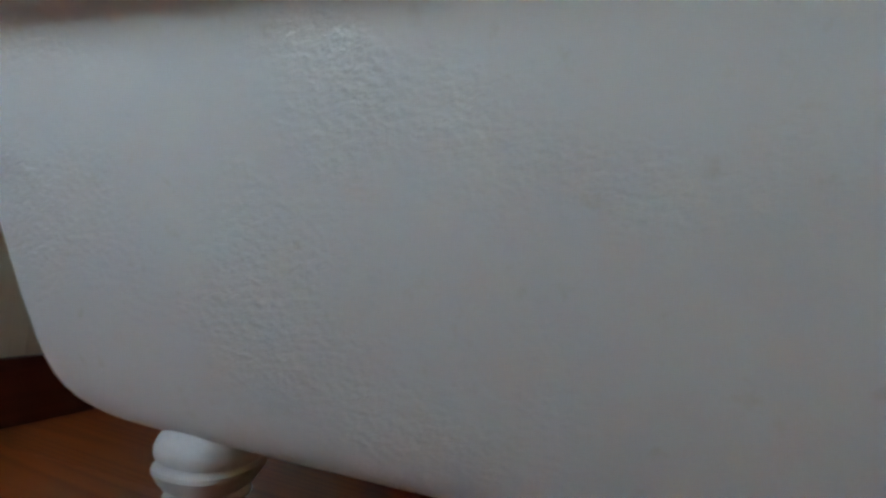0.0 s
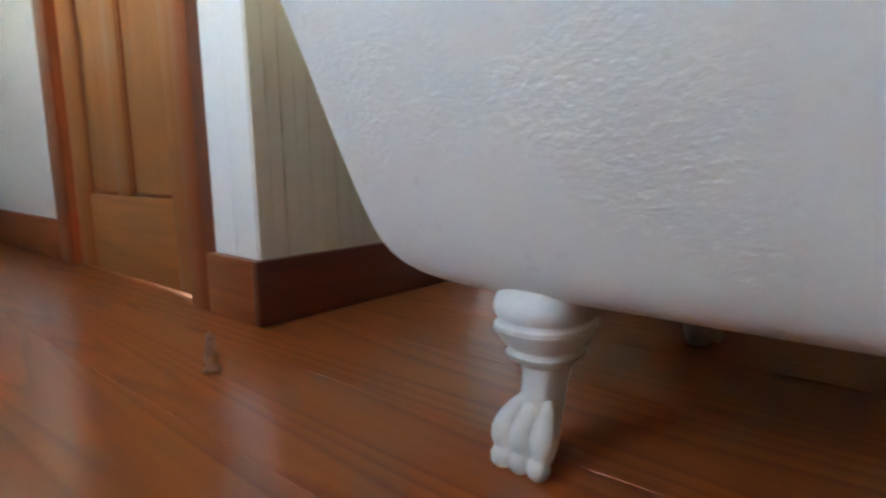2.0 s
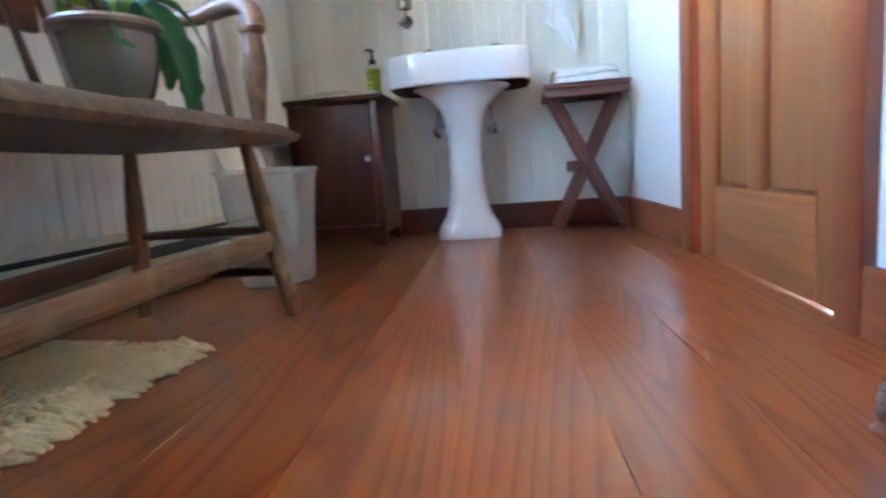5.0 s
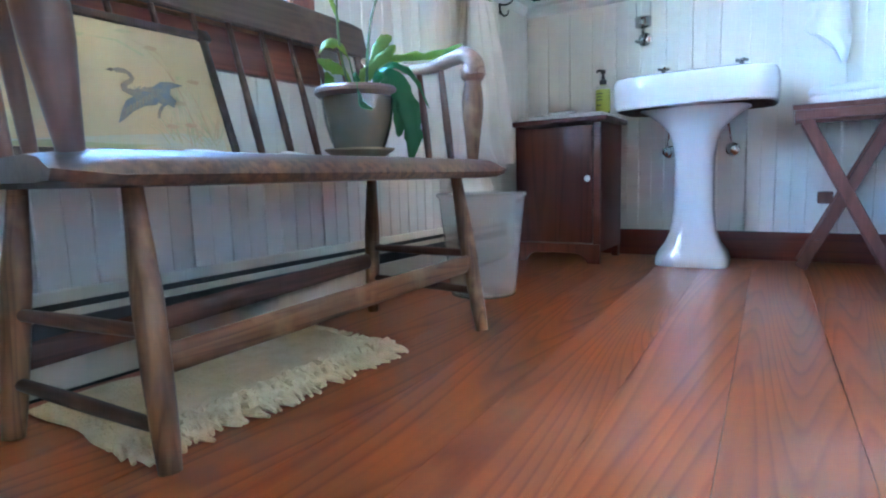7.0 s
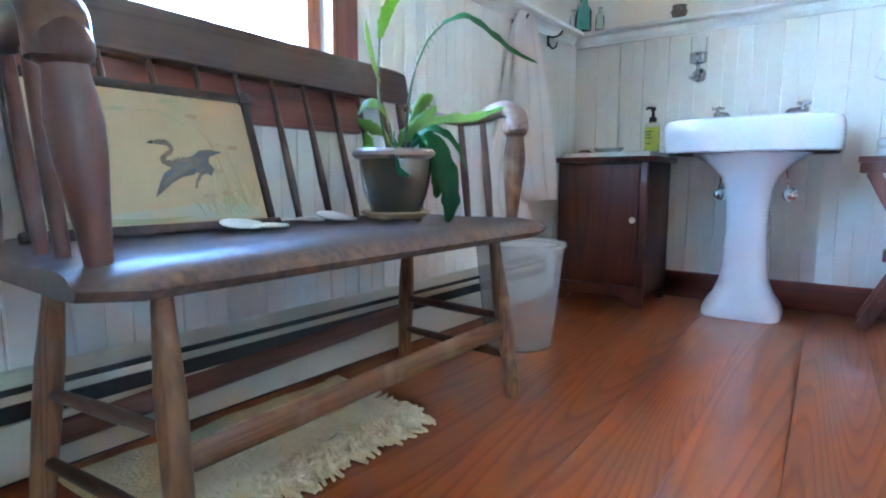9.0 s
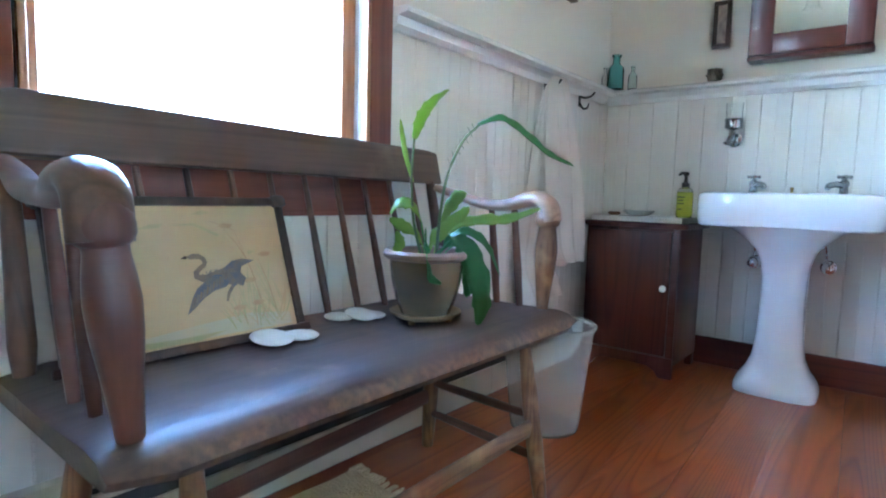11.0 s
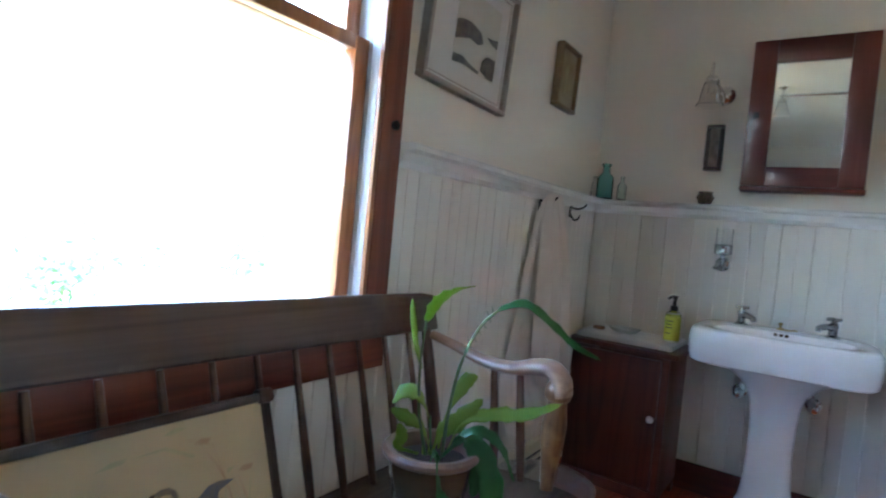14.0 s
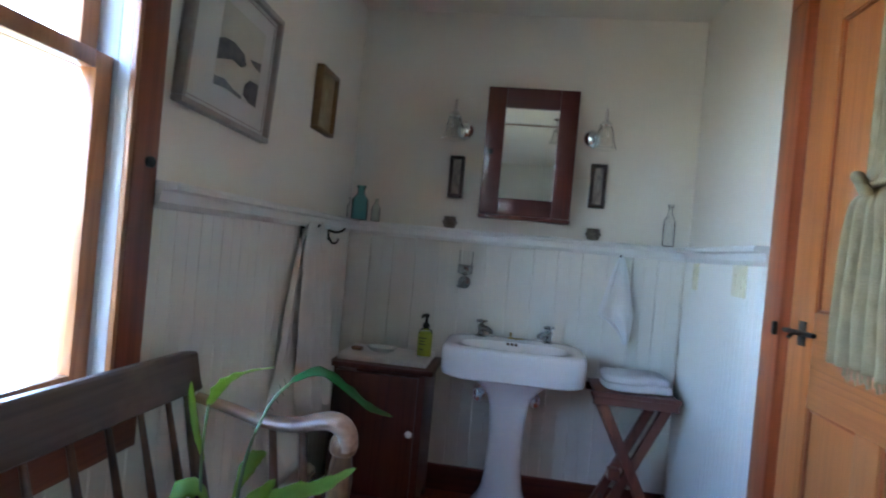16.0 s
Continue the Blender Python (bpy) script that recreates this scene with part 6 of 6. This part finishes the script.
# ceiling lamp, seen in the mirror
lamp = thing("ceiling_light", (0.80, 0.70, CEIL), "chrome bar ceiling light with a hanging glass shade", "lamp")
part("lamp_bar", tube([(0.585, 0.70, 2.335), (1.15, 0.70, 2.335)], 0.010, 12), CHROME, lamp)
for x in (0.61, 1.12):
    part("stem", tube([(x, 0.70, 2.399), (x, 0.70, 2.33)], 0.008, 10), CHROME, lamp)
    part("ceiling_rose", lathe([(0.034, 0.0), (0.036, -0.006), (0.014, -0.016)], 20, (x, 0.70, CEIL)), CHROME, lamp)
    part("shade_holder", lathe([(0.010, 0.03), (0.026, 0.012), (0.030, 0.0)], 18, (x, 0.70, 2.29)), CHROME, lamp)
    part("glass_shade", lathe([(0.028, 2.292), (0.036, 2.25), (0.046, 2.21), (0.06, 2.185), (0.057, 2.184), (0.043, 2.21), (0.033, 2.25), (0.025, 2.288)], 30, (x, 0.70, 0), cap=(False, False)), RIBBED_GLASS, lamp)

# ---------------------------------------------------------------- floor planks, wainscot boards
floor = solid("floor", box(-0.15, EAST2 + 0.1, SOUTH - 0.1, NORTH + 0.14, -0.14, -0.022), DARK_FILL, "wide varnished heart-pine plank floor", "floor", kind="structure", smooth=False)
PLANK = 0.184
rnd = random.Random(3)
slope = -0.042
for k in range(-5, 9):
    x0 = 0.823 + PLANK * k
    cuts = [SOUTH, *( [rnd.uniform(-1.0, 0.2)] if k % 3 == 0 else []), *([2.2] if k == 3 else []), NORTH + 0.01]
    for y0, y1 in zip(cuts, cuts[1:]):
        gap = 0.0008 if k in (0, 2, 3) else 0.0001
        bm = box(gap, PLANK - 0.0001, y0 + 0.0002, y1 - 0.0002, -0.022, 0.0, 0.0005, 1)
        for v in bm.verts:
            v.co.x += x0 + slope * (v.co.y - 1.0)
        for v in bm.verts:
            v.co.x = min(max(v.co.x, -0.012), EAST2 + 0.05)
        if max(v.co.x for v in bm.verts) - min(v.co.x for v in bm.verts) < 0.004:
            bm.free()
            continue
        part("plank", bm, FLOOR_PINE, floor)
solid("threshold", box(W + 0.0, 1.80, DOOR_Y0, DOOR_Y1, 0.0005, 0.004), BASE_FIR_Y_LIT, "worn fir threshold strip under the door", "threshold", kind="structure", smooth=False)

boards(wall_north, (0.0, NORTH + 0.012, 0), (1, 0, 0), 14, 0.1182, 0.10, BOARD_TOP, WHITE_BOARD, (0, -1, 0))
boards(wall_west, (-0.012, WIN_Y1 + 0.099, 0), (0, 1, 0), 14, (NORTH - WIN_Y1 - 0.099) / 14, 0.03, BOARD_TOP, WHITE_BOARD, (1, 0, 0))
boards(wall_west, (-0.012, WIN_Y0 - 0.11, 0), (0, 1, 0), 9, (WIN_Y1 + 0.208 - WIN_Y0) / 9, 0.03, 0.699, WHITE_BOARD, (1, 0, 0))
boards(wall_west, (-0.012, SOUTH, 0), (0, 1, 0), 21, (WIN_Y0 - 0.111 - SOUTH) / 21, 0.03, BOARD_TOP, WHITE_BOARD, (1, 0, 0))
boards(wall_east, (W + 0.012, DOOR_Y1 + 0.111, 0), (0, 1, 0), 22, (NORTH - DOOR_Y1 - 0.111) / 22, 0.10, BOARD_TOP, WHITE_BOARD, (-1, 0, 0))
boards(wall_east, (W + 0.012, 0.919, 0), (0, 1, 0), 1, DOOR_Y0 - 0.076 - 0.919, 0.10, BOARD_TOP, WHITE_BOARD, (-1, 0, 0))
boards(wall_alcove, (W, 0.93, 0), (1, 0, 0), 10, (EAST2 - W) / 10, 0.10, CEIL, WASHED_PINE, (0, -1, 0), 0.0009, 0.0002)
